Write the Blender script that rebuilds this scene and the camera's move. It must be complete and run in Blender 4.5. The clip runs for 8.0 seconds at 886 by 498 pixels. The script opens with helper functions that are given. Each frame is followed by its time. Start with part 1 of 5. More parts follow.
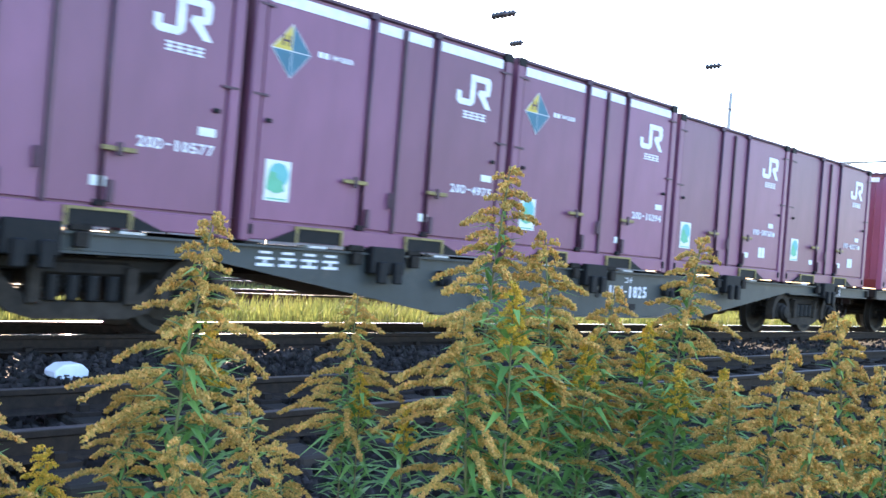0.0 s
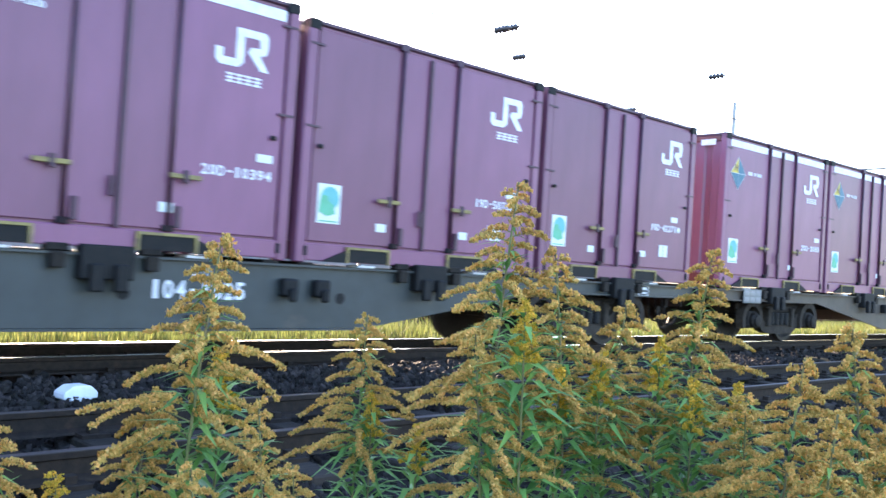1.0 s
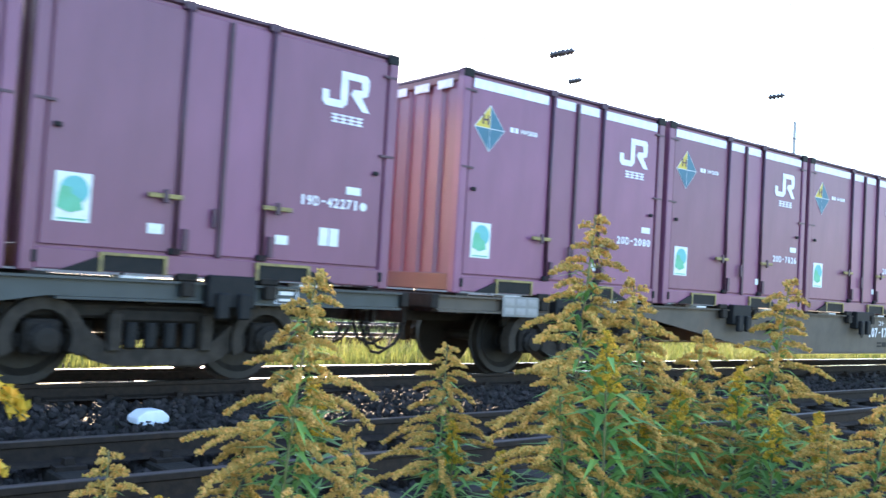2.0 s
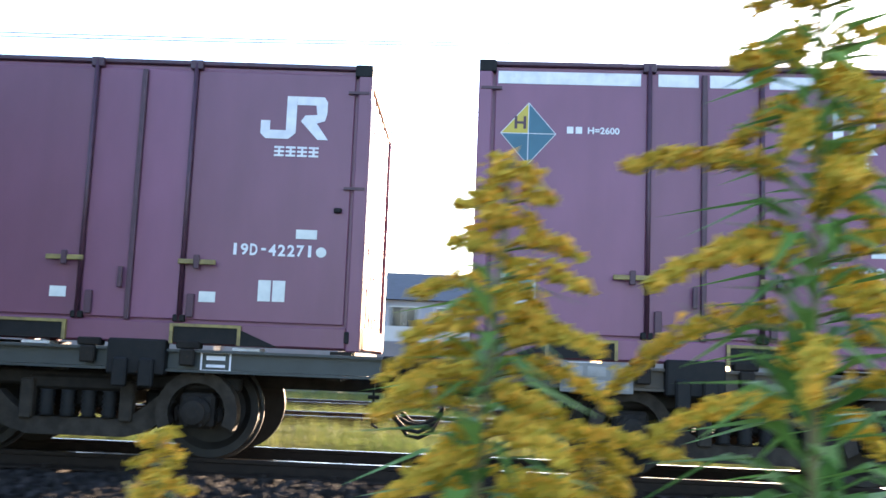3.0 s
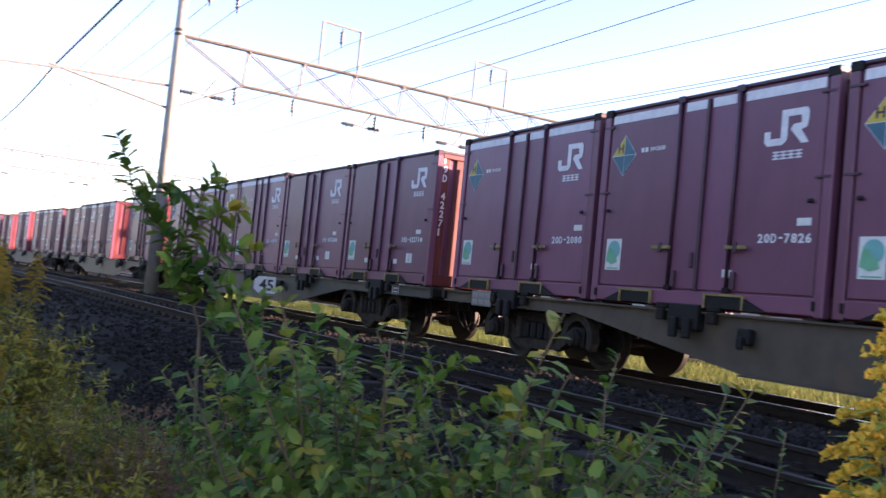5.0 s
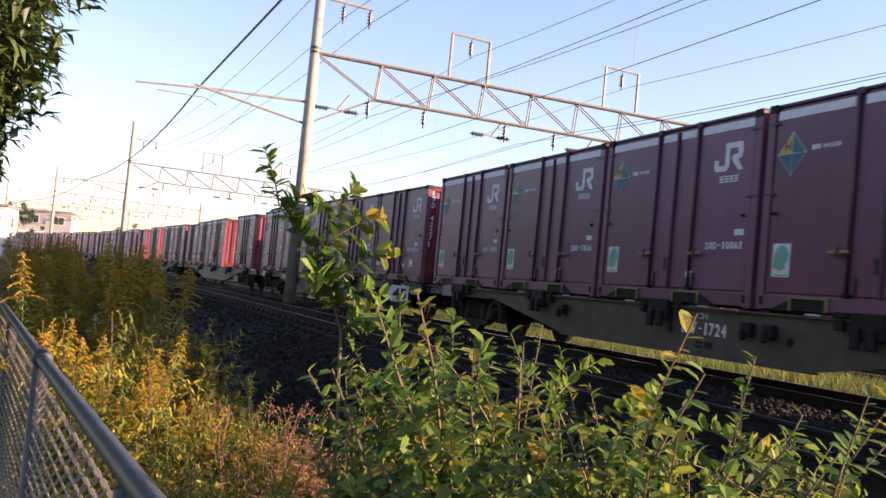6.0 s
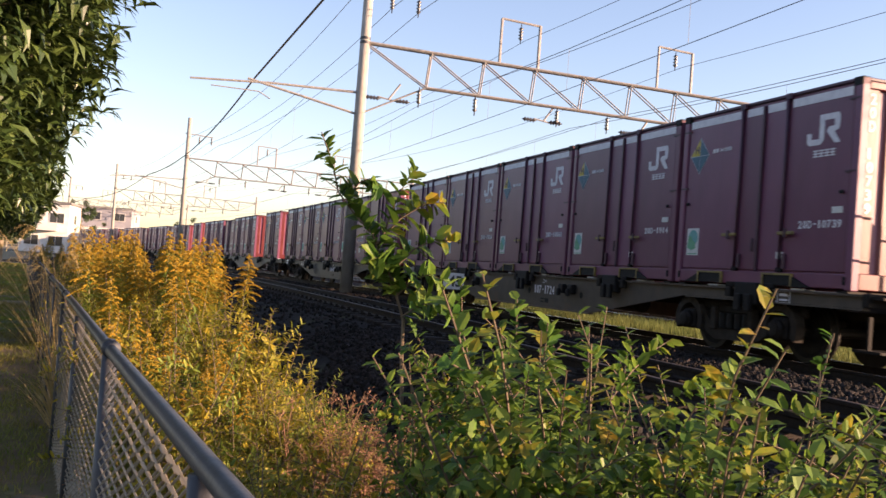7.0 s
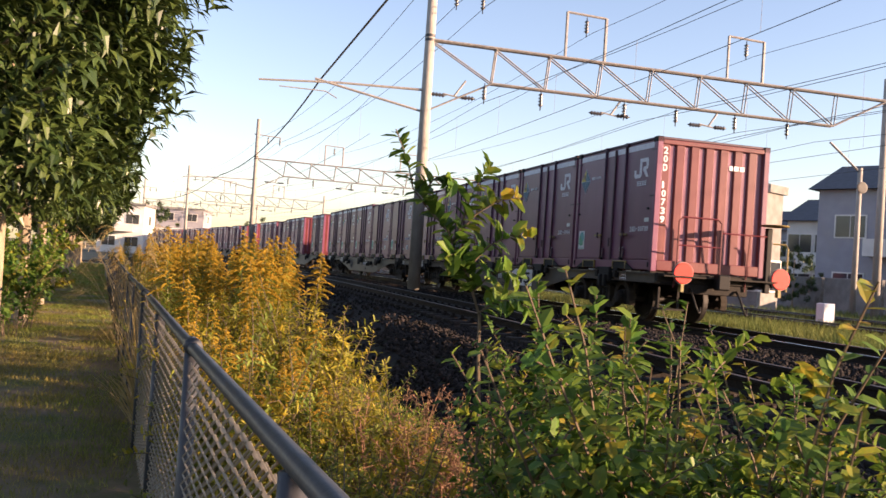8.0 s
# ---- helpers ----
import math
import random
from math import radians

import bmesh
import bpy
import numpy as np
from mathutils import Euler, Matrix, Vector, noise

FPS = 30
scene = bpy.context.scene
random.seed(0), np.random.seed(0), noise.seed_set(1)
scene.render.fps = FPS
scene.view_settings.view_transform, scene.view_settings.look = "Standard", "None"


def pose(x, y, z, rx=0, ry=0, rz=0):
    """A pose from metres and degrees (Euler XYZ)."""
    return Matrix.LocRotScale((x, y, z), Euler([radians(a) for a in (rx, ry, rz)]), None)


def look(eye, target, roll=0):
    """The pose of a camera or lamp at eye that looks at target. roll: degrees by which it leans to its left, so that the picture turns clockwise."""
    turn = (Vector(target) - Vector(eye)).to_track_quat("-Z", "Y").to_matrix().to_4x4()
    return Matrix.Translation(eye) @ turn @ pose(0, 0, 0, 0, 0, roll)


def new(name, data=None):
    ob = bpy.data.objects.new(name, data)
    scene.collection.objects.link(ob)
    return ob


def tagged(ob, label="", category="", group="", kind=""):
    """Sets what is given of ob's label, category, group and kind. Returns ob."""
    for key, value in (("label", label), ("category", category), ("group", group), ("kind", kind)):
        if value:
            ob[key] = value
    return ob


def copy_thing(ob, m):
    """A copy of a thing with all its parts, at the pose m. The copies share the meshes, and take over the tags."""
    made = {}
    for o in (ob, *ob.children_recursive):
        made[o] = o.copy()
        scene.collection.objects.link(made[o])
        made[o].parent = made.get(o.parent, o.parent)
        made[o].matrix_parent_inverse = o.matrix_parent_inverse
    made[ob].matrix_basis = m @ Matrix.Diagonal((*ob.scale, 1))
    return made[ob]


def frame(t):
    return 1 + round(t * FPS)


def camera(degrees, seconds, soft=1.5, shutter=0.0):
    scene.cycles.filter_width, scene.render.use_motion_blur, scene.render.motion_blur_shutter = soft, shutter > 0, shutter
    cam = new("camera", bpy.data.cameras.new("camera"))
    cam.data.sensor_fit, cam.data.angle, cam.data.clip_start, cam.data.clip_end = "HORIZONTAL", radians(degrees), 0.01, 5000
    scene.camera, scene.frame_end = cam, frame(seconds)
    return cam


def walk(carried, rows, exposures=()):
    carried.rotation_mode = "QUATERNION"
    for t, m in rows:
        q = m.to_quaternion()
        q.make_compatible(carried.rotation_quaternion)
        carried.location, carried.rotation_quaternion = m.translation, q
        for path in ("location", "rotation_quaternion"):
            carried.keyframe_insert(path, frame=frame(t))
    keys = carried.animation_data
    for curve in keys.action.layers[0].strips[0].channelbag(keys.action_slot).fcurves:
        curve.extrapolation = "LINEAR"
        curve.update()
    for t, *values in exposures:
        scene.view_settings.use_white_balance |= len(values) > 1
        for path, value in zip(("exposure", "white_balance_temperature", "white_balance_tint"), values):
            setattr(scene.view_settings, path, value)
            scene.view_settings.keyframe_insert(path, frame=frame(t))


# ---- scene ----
# ---------- camera ----------
FOV = 51.68
R = 577.0          # radius of the curve on which all tracks lie
YC = 9.039         # centre line of the train's track abreast of the camera
cam = camera(FOV, 8.0, shutter=0.25)
PATH = [
    (0.0, 0.412, 0.161, 1.010, -45.103, 0.296, -4.552),
    (0.5, 0.428, 0.164, 1.009, -44.891, 0.518, -4.274),
    (1.0, 0.414, 0.173, 1.016, -44.692, 1.166, -3.564),
    (1.2, 0.409, 0.160, 1.011, -44.434, 1.350, -3.835),
    (1.8, 0.359, 0.164, 1.025, -41.972, 2.231, -3.473),
    (2.3, 0.291, 0.178, 1.033, -35.408, 3.740, -2.776),
    (2.5, 0.270, 0.191, 1.031, -25.661, 5.627, -2.344),
    (2.7, 0.237, 0.196, 1.004, -13.915, 6.666, -2.089),
    (3.0, 0.153, 0.190, 0.956, 1.927, 6.891, -2.295),
    (3.5, 0.012, 0.155, 0.858, 24.459, 5.233, -3.707),
    (4.0, -0.121, 0.141, 0.856, 42.095, 3.624, -3.850),
    (4.5, -0.231, 0.161, 0.860, 53.879, 3.317, -5.028),
    (5.0, -0.317, 0.133, 0.862, 61.632, 2.832, -5.625),
    (5.2, -0.308, 0.116, 0.850, 64.187, 2.598, -5.525),
    (5.8, -0.269, 0.103, 0.847, 68.841, 2.525, -5.446),
    (6.3, -0.252, 0.095, 0.842, 70.986, 2.572, -5.211),
    (6.5, -0.258, 0.092, 0.838, 71.574, 2.413, -4.834),
    (7.0, -0.298, 0.089, 0.831, 73.250, 1.550, -4.298),
    (7.5, -0.298, 0.072, 0.830, 75.400, 1.236, -4.116),
    (8.0, -0.325, 0.062, 0.828, 77.416, 1.041, -3.769),
]
walk(cam, [(t, pose(x, y, z, 90 + p, r, w)) for t, x, y, z, w, p, r in PATH],
     exposures=[(0.0, 3.45, 6400, 22), (0.5, 3.62, 6400, 22), (1.2, 3.55, 6400, 22), (2.3, 3.38, 6600, 16), (3.0, 3.05, 6700, 20), (3.5, 3.0, 6750, 26), (4.2, 2.9, 6800, 30), (4.6, 2.7, 6800, 33), (5.2, 2.35, 7000, 37), (6.3, 1.66, 7600, 35), (8.0, 1.58, 7700, 32)])

# ---------- daylight ----------
SUN_AZ, SUN_EL = 26.0, 10.0     # degrees: from +y towards +x, above the horizon
world = bpy.data.worlds.new("sky")
world.use_nodes = True
scene.world = world
wn = world.node_tree
sky = wn.nodes.new("ShaderNodeTexSky")
sky.sky_type, sky.sun_disc = "NISHITA", False
sky.sun_elevation, sky.sun_rotation = radians(SUN_EL), radians(SUN_AZ)
sky.air_density, sky.dust_density, sky.ozone_density = 1.0, 0.7, 2.5
back = wn.nodes["Background"]
wn.links.new(sky.outputs[0], back.inputs[0])
back.inputs[1].default_value = 0.13
sun = new("sun", bpy.data.lights.new("sun", "SUN"))
sun.data.energy, sun.data.angle, sun.data.color = 5.2, radians(0.5), (1.0, 0.8, 0.56)
saz, sel = radians(SUN_AZ), radians(SUN_EL)
sun.matrix_world = look((0, 0, 0), (-math.sin(saz) * math.cos(sel), -math.cos(saz) * math.cos(sel), -math.sin(sel)))
sun.location = (20, 40, 30)

# ---------- materials ----------


def mat(name, c1, c2=None, rough=0.6, metal=0.0, scale=6.0, bump=0.0, bump_scale=40.0, stain=None, stain_scale=1.2, stain_at=0.55,
        island=0.0, objvar=0.0, translucent=0.0, spec=0.5, stretch=(1, 1, 1), emit=None):
    """A surface with a fine and a coarse variation; stain is a third colour in patches."""
    m = bpy.data.materials.new(name)
    m.use_nodes = True
    n, l = m.node_tree.nodes, m.node_tree.links
    b = n["Principled BSDF"]
    b.inputs["Roughness"].default_value, b.inputs["Metallic"].default_value = rough, metal
    b.inputs["Specular IOR Level"].default_value = spec
    tc = n.new("ShaderNodeTexCoord")
    mp = n.new("ShaderNodeMapping")
    mp.inputs["Scale"].default_value = stretch
    l.new(tc.outputs["Object"], mp.inputs[0])
    nz = n.new("ShaderNodeTexNoise")
    nz.inputs["Scale"].default_value, nz.inputs["Detail"].default_value = scale, 6
    l.new(mp.outputs[0], nz.inputs["Vector"])
    mx = n.new("ShaderNodeMix")
    mx.data_type = "RGBA"
    mx.inputs[6].default_value, mx.inputs[7].default_value = (*c1, 1), (*(c2 or [v * 0.75 for v in c1]), 1)
    rp = n.new("ShaderNodeMapRange")
    rp.inputs[1].default_value, rp.inputs[2].default_value = 0.35, 0.65
    l.new(nz.outputs[0], rp.inputs[0])
    l.new(rp.outputs[0], mx.inputs[0])
    col = mx.outputs[2]
    if stain:
        n2 = n.new("ShaderNodeTexNoise")
        n2.inputs["Scale"].default_value, n2.inputs["Detail"].default_value = stain_scale, 8
        n2.inputs["Roughness"].default_value = 0.65
        l.new(mp.outputs[0], n2.inputs["Vector"])
        r2 = n.new("ShaderNodeMapRange")
        r2.inputs[1].default_value, r2.inputs[2].default_value = stain_at, stain_at + 0.12
        l.new(n2.outputs[0], r2.inputs[0])
        m2 = n.new("ShaderNodeMix")
        m2.data_type = "RGBA"
        m2.inputs[7].default_value = (*stain, 1)
        l.new(r2.outputs[0], m2.inputs[0])
        l.new(col, m2.inputs[6])
        col = m2.outputs[2]
    if island or objvar:
        hs = n.new("ShaderNodeHueSaturation")
        if island:
            g = n.new("ShaderNodeNewGeometry")
            src = g.outputs["Random Per Island"]
        else:
            g = n.new("ShaderNodeObjectInfo")
            src = g.outputs["Random"]
        amount = island or objvar
        r3 = n.new("ShaderNodeMapRange")
        r3.inputs[3].default_value, r3.inputs[4].default_value = 1 - amount, 1 + amount
        l.new(src, r3.inputs[0])
        l.new(r3.outputs[0], hs.inputs["Value"])
        r4 = n.new("ShaderNodeMapRange")
        r4.inputs[3].default_value, r4.inputs[4].default_value = 0.5 + 0.04 * amount, 0.5 - 0.05 * amount
        l.new(src, r4.inputs[0])
        l.new(r4.outputs[0], hs.inputs["Hue"])
        l.new(col, hs.inputs["Color"])
        col = hs.outputs[0]
    l.new(col, b.inputs["Base Color"])
    if bump:
        n3 = n.new("ShaderNodeTexNoise")
        n3.inputs["Scale"].default_value, n3.inputs["Detail"].default_value = bump_scale, 5
        l.new(mp.outputs[0], n3.inputs["Vector"])
        bp = n.new("ShaderNodeBump")
        bp.inputs["Strength"].default_value, bp.inputs["Distance"].default_value = bump, 0.01
        l.new(n3.outputs[0], bp.inputs["Height"])
        l.new(bp.outputs[0], b.inputs["Normal"])
    if translucent:
        tr = n.new("ShaderNodeBsdfTranslucent")
        l.new(col, tr.inputs[0])
        ms = n.new("ShaderNodeMixShader")
        ms.inputs[0].default_value = translucent
        l.new(b.outputs[0], ms.inputs[1])
        l.new(tr.outputs[0], ms.inputs[2])
        l.new(ms.outputs[0], n["Material Output"].inputs[0])
    if emit:
        b.inputs["Emission Color"].default_value, b.inputs["Emission Strength"].default_value = (*emit, 1), 1.0
    return m


M = {}
M["maroon"] = mat("maroon_paint", (0.195, 0.066, 0.12), (0.165, 0.055, 0.10), 0.4, 0, 3, 0.12, 14, (0.165, 0.055, 0.085), 0.9, 0.57, objvar=0.16, stretch=(1, 1, 0.35))
M["maroon_end"] = mat("maroon_end_paint", (0.135, 0.022, 0.027), (0.11, 0.018, 0.022), 0.4, 0, 3, 0.1, 20, (0.19, 0.05, 0.045), 1.4, 0.58, stretch=(1, 1, 0.3))
M["maroon_dark"] = mat("maroon_dark_paint", (0.075, 0.027, 0.047), (0.05, 0.019, 0.033), 0.5, 0, 8, 0.1, 30)
M["red"] = mat("red_paint", (0.55, 0.03, 0.04), (0.45, 0.025, 0.03), 0.45, 0, 4, stain=(0.3, 0.05, 0.04), stain_scale=1.5, stain_at=0.62)
M["cream"] = mat("cream_paint", (0.62, 0.56, 0.36), (0.5, 0.46, 0.3), 0.5, 0, 4, stain=(0.4, 0.34, 0.24), stain_at=0.6)
M["white"] = mat("white_marking", (0.75, 0.75, 0.78), (0.62, 0.62, 0.66), 0.55, 0, 9, stain=(0.5, 0.46, 0.5), stain_scale=5, stain_at=0.62)
M["label"] = mat("paper_label", (0.7, 0.71, 0.68), (0.6, 0.62, 0.6), 0.6, 0, 12)
M["green"] = mat("sticker_green", (0.10, 0.36, 0.20), (0.12, 0.42, 0.26), 0.6)
M["blue"] = mat("sticker_blue", (0.13, 0.42, 0.40), (0.10, 0.36, 0.36), 0.6)
M["teal"] = mat("plate_teal", (0.035, 0.14, 0.20), (0.03, 0.12, 0.17), 0.55)
M["yellow"] = mat("plate_yellow", (0.55, 0.42, 0.06), (0.5, 0.37, 0.06), 0.55)
M["bar_yellow"] = mat("worn_yellow_paint", (0.30, 0.23, 0.07), (0.18, 0.13, 0.05), 0.55, 0, 12, stain=(0.10, 0.07, 0.05), stain_scale=9, stain_at=0.56)
M["blue_grey"] = mat("blue_grey_paint", (0.034, 0.042, 0.043), (0.025, 0.031, 0.032), 0.5, 0, 4, 0.1, 30, (0.07, 0.06, 0.05), 1.6, 0.6)
M["brown_grey"] = mat("dusty_brown_grey_paint", (0.078, 0.06, 0.045), (0.055, 0.043, 0.033), 0.6, 0, 4, 0.1, 30, (0.09, 0.055, 0.035), 1.6, 0.57)
M["bogie"] = mat("brake_dust_steel", (0.022, 0.018, 0.015), (0.012, 0.01, 0.009), 0.7, 0.1, 8, 0.25, 40, (0.045, 0.03, 0.02), 3, 0.6, spec=0.2)
M["guard"] = mat("dusty_axle_guard", (0.05, 0.041, 0.033), (0.028, 0.023, 0.019), 0.8, 0.05, 9, 0.25, 40, (0.03, 0.024, 0.02), 4, 0.55, spec=0.15)
M["black"] = mat("black_iron", (0.007, 0.0075, 0.0085), (0.012, 0.011, 0.011), 0.65, 0.0, 14, 0.1, 60, spec=0.25)
M["wheel"] = mat("wheel_steel", (0.022, 0.019, 0.017), (0.014, 0.012, 0.011), 0.6, 0.3, 12, 0.1, 40)
M["rail_side"] = mat("rusty_rail", (0.03, 0.021, 0.016), (0.018, 0.013, 0.011), 0.75, 0.0, 20, 0.2, 60, (0.05, 0.03, 0.02), 4, 0.62, spec=0.15)
M["rail_top"] = mat("polished_rail", (0.55, 0.53, 0.5), (0.45, 0.43, 0.41), 0.22, 1.0, 30, stretch=(0.1, 1, 1))
M["rail_top_dull"] = mat("dull_rail_top", (0.07, 0.055, 0.047), (0.045, 0.035, 0.03), 0.55, 0.3, 30, stretch=(0.1, 1, 1))
M["sleeper"] = mat("weathered_sleeper", (0.045, 0.036, 0.03), (0.025, 0.021, 0.018), 0.9, 0, 8, 0.5, 40, objvar=0.3, stretch=(0.3, 3, 3), spec=0.12)
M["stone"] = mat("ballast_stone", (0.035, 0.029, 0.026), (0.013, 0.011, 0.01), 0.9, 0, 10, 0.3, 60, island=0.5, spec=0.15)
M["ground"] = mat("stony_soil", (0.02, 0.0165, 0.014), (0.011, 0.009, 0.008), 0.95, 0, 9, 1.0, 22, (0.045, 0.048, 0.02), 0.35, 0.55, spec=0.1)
M["earth"] = mat("path_earth", (0.2, 0.14, 0.085), (0.15, 0.105, 0.062), 0.95, 0, 5, 0.8, 30, (0.09, 0.105, 0.03), 0.9, 0.47)
M["grass"] = mat("dry_green_grass", (0.115, 0.17, 0.05), (0.17, 0.19, 0.055), 0.8, 0, 0.7, island=0.35, translucent=0.3, spec=0.2)
M["lawn"] = mat("path_grass", (0.19, 0.24, 0.05), (0.28, 0.22, 0.07), 0.8, 0, 1.1, island=0.35, translucent=0.35, spec=0.2)
M["leaf"] = mat("weed_leaf", (0.14, 0.33, 0.08), (0.2, 0.37, 0.09), 0.5, 0, 6, island=0.35, translucent=0.4, spec=0.35)
M["leaf_mid"] = mat("thicket_leaf", (0.12, 0.2, 0.035), (0.2, 0.22, 0.035), 0.55, 0, 5, island=0.4, translucent=0.4, spec=0.25)
M["leaf_shrub"] = mat("shrub_leaf", (0.06, 0.155, 0.028), (0.14, 0.2, 0.03), 0.5, 0, 5, island=0.5, translucent=0.45, spec=0.3, stain=(0.32, 0.24, 0.03), stain_scale=5.0, stain_at=0.55)
M["leaf_tree"] = mat("evergreen_leaf", (0.032, 0.064, 0.016), (0.055, 0.09, 0.022), 0.4, 0, 4, island=0.5, translucent=0.2, spec=0.5)
M["leaf_gold"] = mat("yellowing_weed_leaf", (0.36, 0.29, 0.03), (0.2, 0.22, 0.03), 0.55, 0, 4, island=0.5, translucent=0.4, spec=0.3)
M["leaf_dry"] = mat("dry_pink_brown_weed", (0.28, 0.16, 0.10), (0.2, 0.12, 0.07), 0.8, 0, 6, island=0.4, translucent=0.3, spec=0.2)
M["flower"] = mat("goldenrod_flower", (0.80, 0.57, 0.18), (0.62, 0.40, 0.11), 0.8, 0, 5, island=0.3, translucent=0.5, spec=0.15)
M["flower_fresh"] = mat("fresh_goldenrod_flower", (0.82, 0.58, 0.08), (0.64, 0.43, 0.06), 0.8, 0, 5, island=0.3, translucent=0.45, spec=0.15)
M["flower_dull"] = mat("dull_goldenrod_flower", (0.56, 0.38, 0.05), (0.4, 0.27, 0.04), 0.8, 0, 5, island=0.4, translucent=0.4, spec=0.15)
M["stem"] = mat("weed_stem", (0.16, 0.19, 0.06), (0.2, 0.14, 0.07), 0.7, 0, 8)
M["twig"] = mat("brown_twig", (0.13, 0.09, 0.055), (0.09, 0.065, 0.04), 0.8, 0, 14, 0.3, 60)
M["straw"] = mat("pampas_straw", (0.5, 0.4, 0.2), (0.38, 0.28, 0.12), 0.8, 0, 8, island=0.25, translucent=0.4, spec=0.2)
M["bark"] = mat("pale_bark", (0.30, 0.24, 0.17), (0.2, 0.16, 0.11), 0.9, 0, 9, 0.7, 25, (0.12, 0.12, 0.07), 3, 0.58, stretch=(1, 1, 0.4))
M["galv"] = mat("weathered_galvanised_steel", (0.05, 0.053, 0.06), (0.033, 0.035, 0.039), 0.5, 0.2, 12, 0.1, 60, (0.10, 0.085, 0.07), 5, 0.62)
M["wire"] = mat("fence_wire", (0.30, 0.26, 0.2), (0.22, 0.18, 0.13), 0.6, 0.1, 30)
M["cable"] = mat("dark_cable", (0.05, 0.05, 0.052), (0.07, 0.065, 0.06), 0.6, 0.2, 10)
M["concrete"] = mat("pole_concrete", (0.34, 0.32, 0.29), (0.27, 0.25, 0.225), 0.85, 0, 7, 0.3, 50, (0.2, 0.175, 0.15), 1.6, 0.58, stretch=(1, 1, 0.35))
M["truss"] = mat("truss_steel", (0.30, 0.29, 0.285), (0.22, 0.21, 0.205), 0.55, 0.2, 9, stain=(0.2, 0.13, 0.1), stain_scale=3, stain_at=0.63)
M["porcelain"] = mat("dark_insulator", (0.045, 0.04, 0.045), (0.03, 0.028, 0.03), 0.3)
M["disc"] = mat("red_reflector", (0.75, 0.05, 0.035), (0.7, 0.045, 0.03), 0.35, 0, 12)
M["sign_white"] = mat("sign_white", (0.78, 0.78, 0.78), (0.7, 0.7, 0.71), 0.5, 0, 8)
M["sign_black"] = mat("sign_black", (0.015, 0.015, 0.016), (0.02, 0.02, 0.02), 0.5)
M["white_box"] = mat("white_plastic", (0.72, 0.73, 0.76), (0.62, 0.63, 0.66), 0.5, 0, 9, stain=(0.4, 0.38, 0.36), stain_scale=8, stain_at=0.63)
M["house_wall"] = mat("grey_render", (0.36, 0.36, 0.4), (0.3, 0.3, 0.34), 0.85, 0, 1.2, objvar=0.2, stain=(0.36, 0.35, 0.36), stain_scale=0.6)
M["house_pale"] = mat("pale_render", (0.68, 0.66, 0.62), (0.6, 0.58, 0.55), 0.85, 0, 1.2, objvar=0.1)
M["roof"] = mat("dark_roof_tile", (0.07, 0.07, 0.08), (0.05, 0.05, 0.055), 0.6, 0, 3, 0.5, 8)
M["glass"] = mat("window_glass", (0.03, 0.035, 0.045), (0.04, 0.045, 0.05), 0.08, 0, 2)
M["wall"] = mat("old_concrete_wall", (0.24, 0.23, 0.22), (0.17, 0.165, 0.155), 0.9, 0, 2.5, 0.4, 20, (0.12, 0.115, 0.10), 0.9, 0.56)

# ---------- helpers for meshes ----------


def arc(s, lat=0.0, z=0.0):
    """A place along the curved tracks: s metres to the right, lat metres beyond the train's centre line."""
    a = s / R
    return Vector(((R + lat) * math.sin(a), YC - R + (R + lat) * math.cos(a), z))


def arc_pose(s, lat=0.0, z=0.0):
    p = arc(s, lat, z)
    return pose(p.x, p.y, p.z, 0, 0, -math.degrees(s / R))


def mesh_of(name, bm, material, smooth=False):
    me = bpy.data.meshes.new(name)
    bm.to_mesh(me)
    bm.free()
    for m in (material if isinstance(material, (list, tuple)) else [material]):
        me.materials.append(m)
    if smooth:
        for p in me.polygons:
            p.use_smooth = True
    return me


def part(name, bm, material, parent, label="", m=None, smooth=False):
    """Links a bmesh (or a mesh) as one object under a thing or a part."""
    me = bm if isinstance(bm, bpy.types.Mesh) else mesh_of(name, bm, material, smooth)
    ob = new(name, me)
    if parent:
        ob.parent = parent
    if m is not None:
        ob.matrix_basis = m
    return tagged(ob, label, kind="stuff" if name in ("leafage", "foliage", "crown", "flower_plume", "seed_head", "plume", "branchwork", "dropper") else "")


def thing(name, label, category, group="", kind="", m=None):
    ob = new(name)
    ob.empty_display_size = 0.2
    if m is not None:
        ob.matrix_basis = m
    return tagged(ob, label, category, group, kind)


def box(bm, x0, x1, y0, y1, z0, z1, bevel=0.0):
    vs = [bm.verts.new((x, y, z)) for z in (z0, z1) for y in (y0, y1) for x in (x0, x1)]
    fs = [bm.faces.new([vs[i] for i in q]) for q in ((0, 2, 3, 1), (4, 5, 7, 6), (0, 1, 5, 4), (2, 6, 7, 3), (0, 4, 6, 2), (1, 3, 7, 5))]
    if bevel:
        es = list({e for f in fs for e in f.edges})
        bmesh.ops.bevel(bm, geom=es, offset=bevel, segments=1, affect="EDGES", profile=0.5)
    return bm


def boxes(*rows, bevel=0.0):
    bm = bmesh.new()
    for r in rows:
        box(bm, *r, bevel=bevel)
    return bm


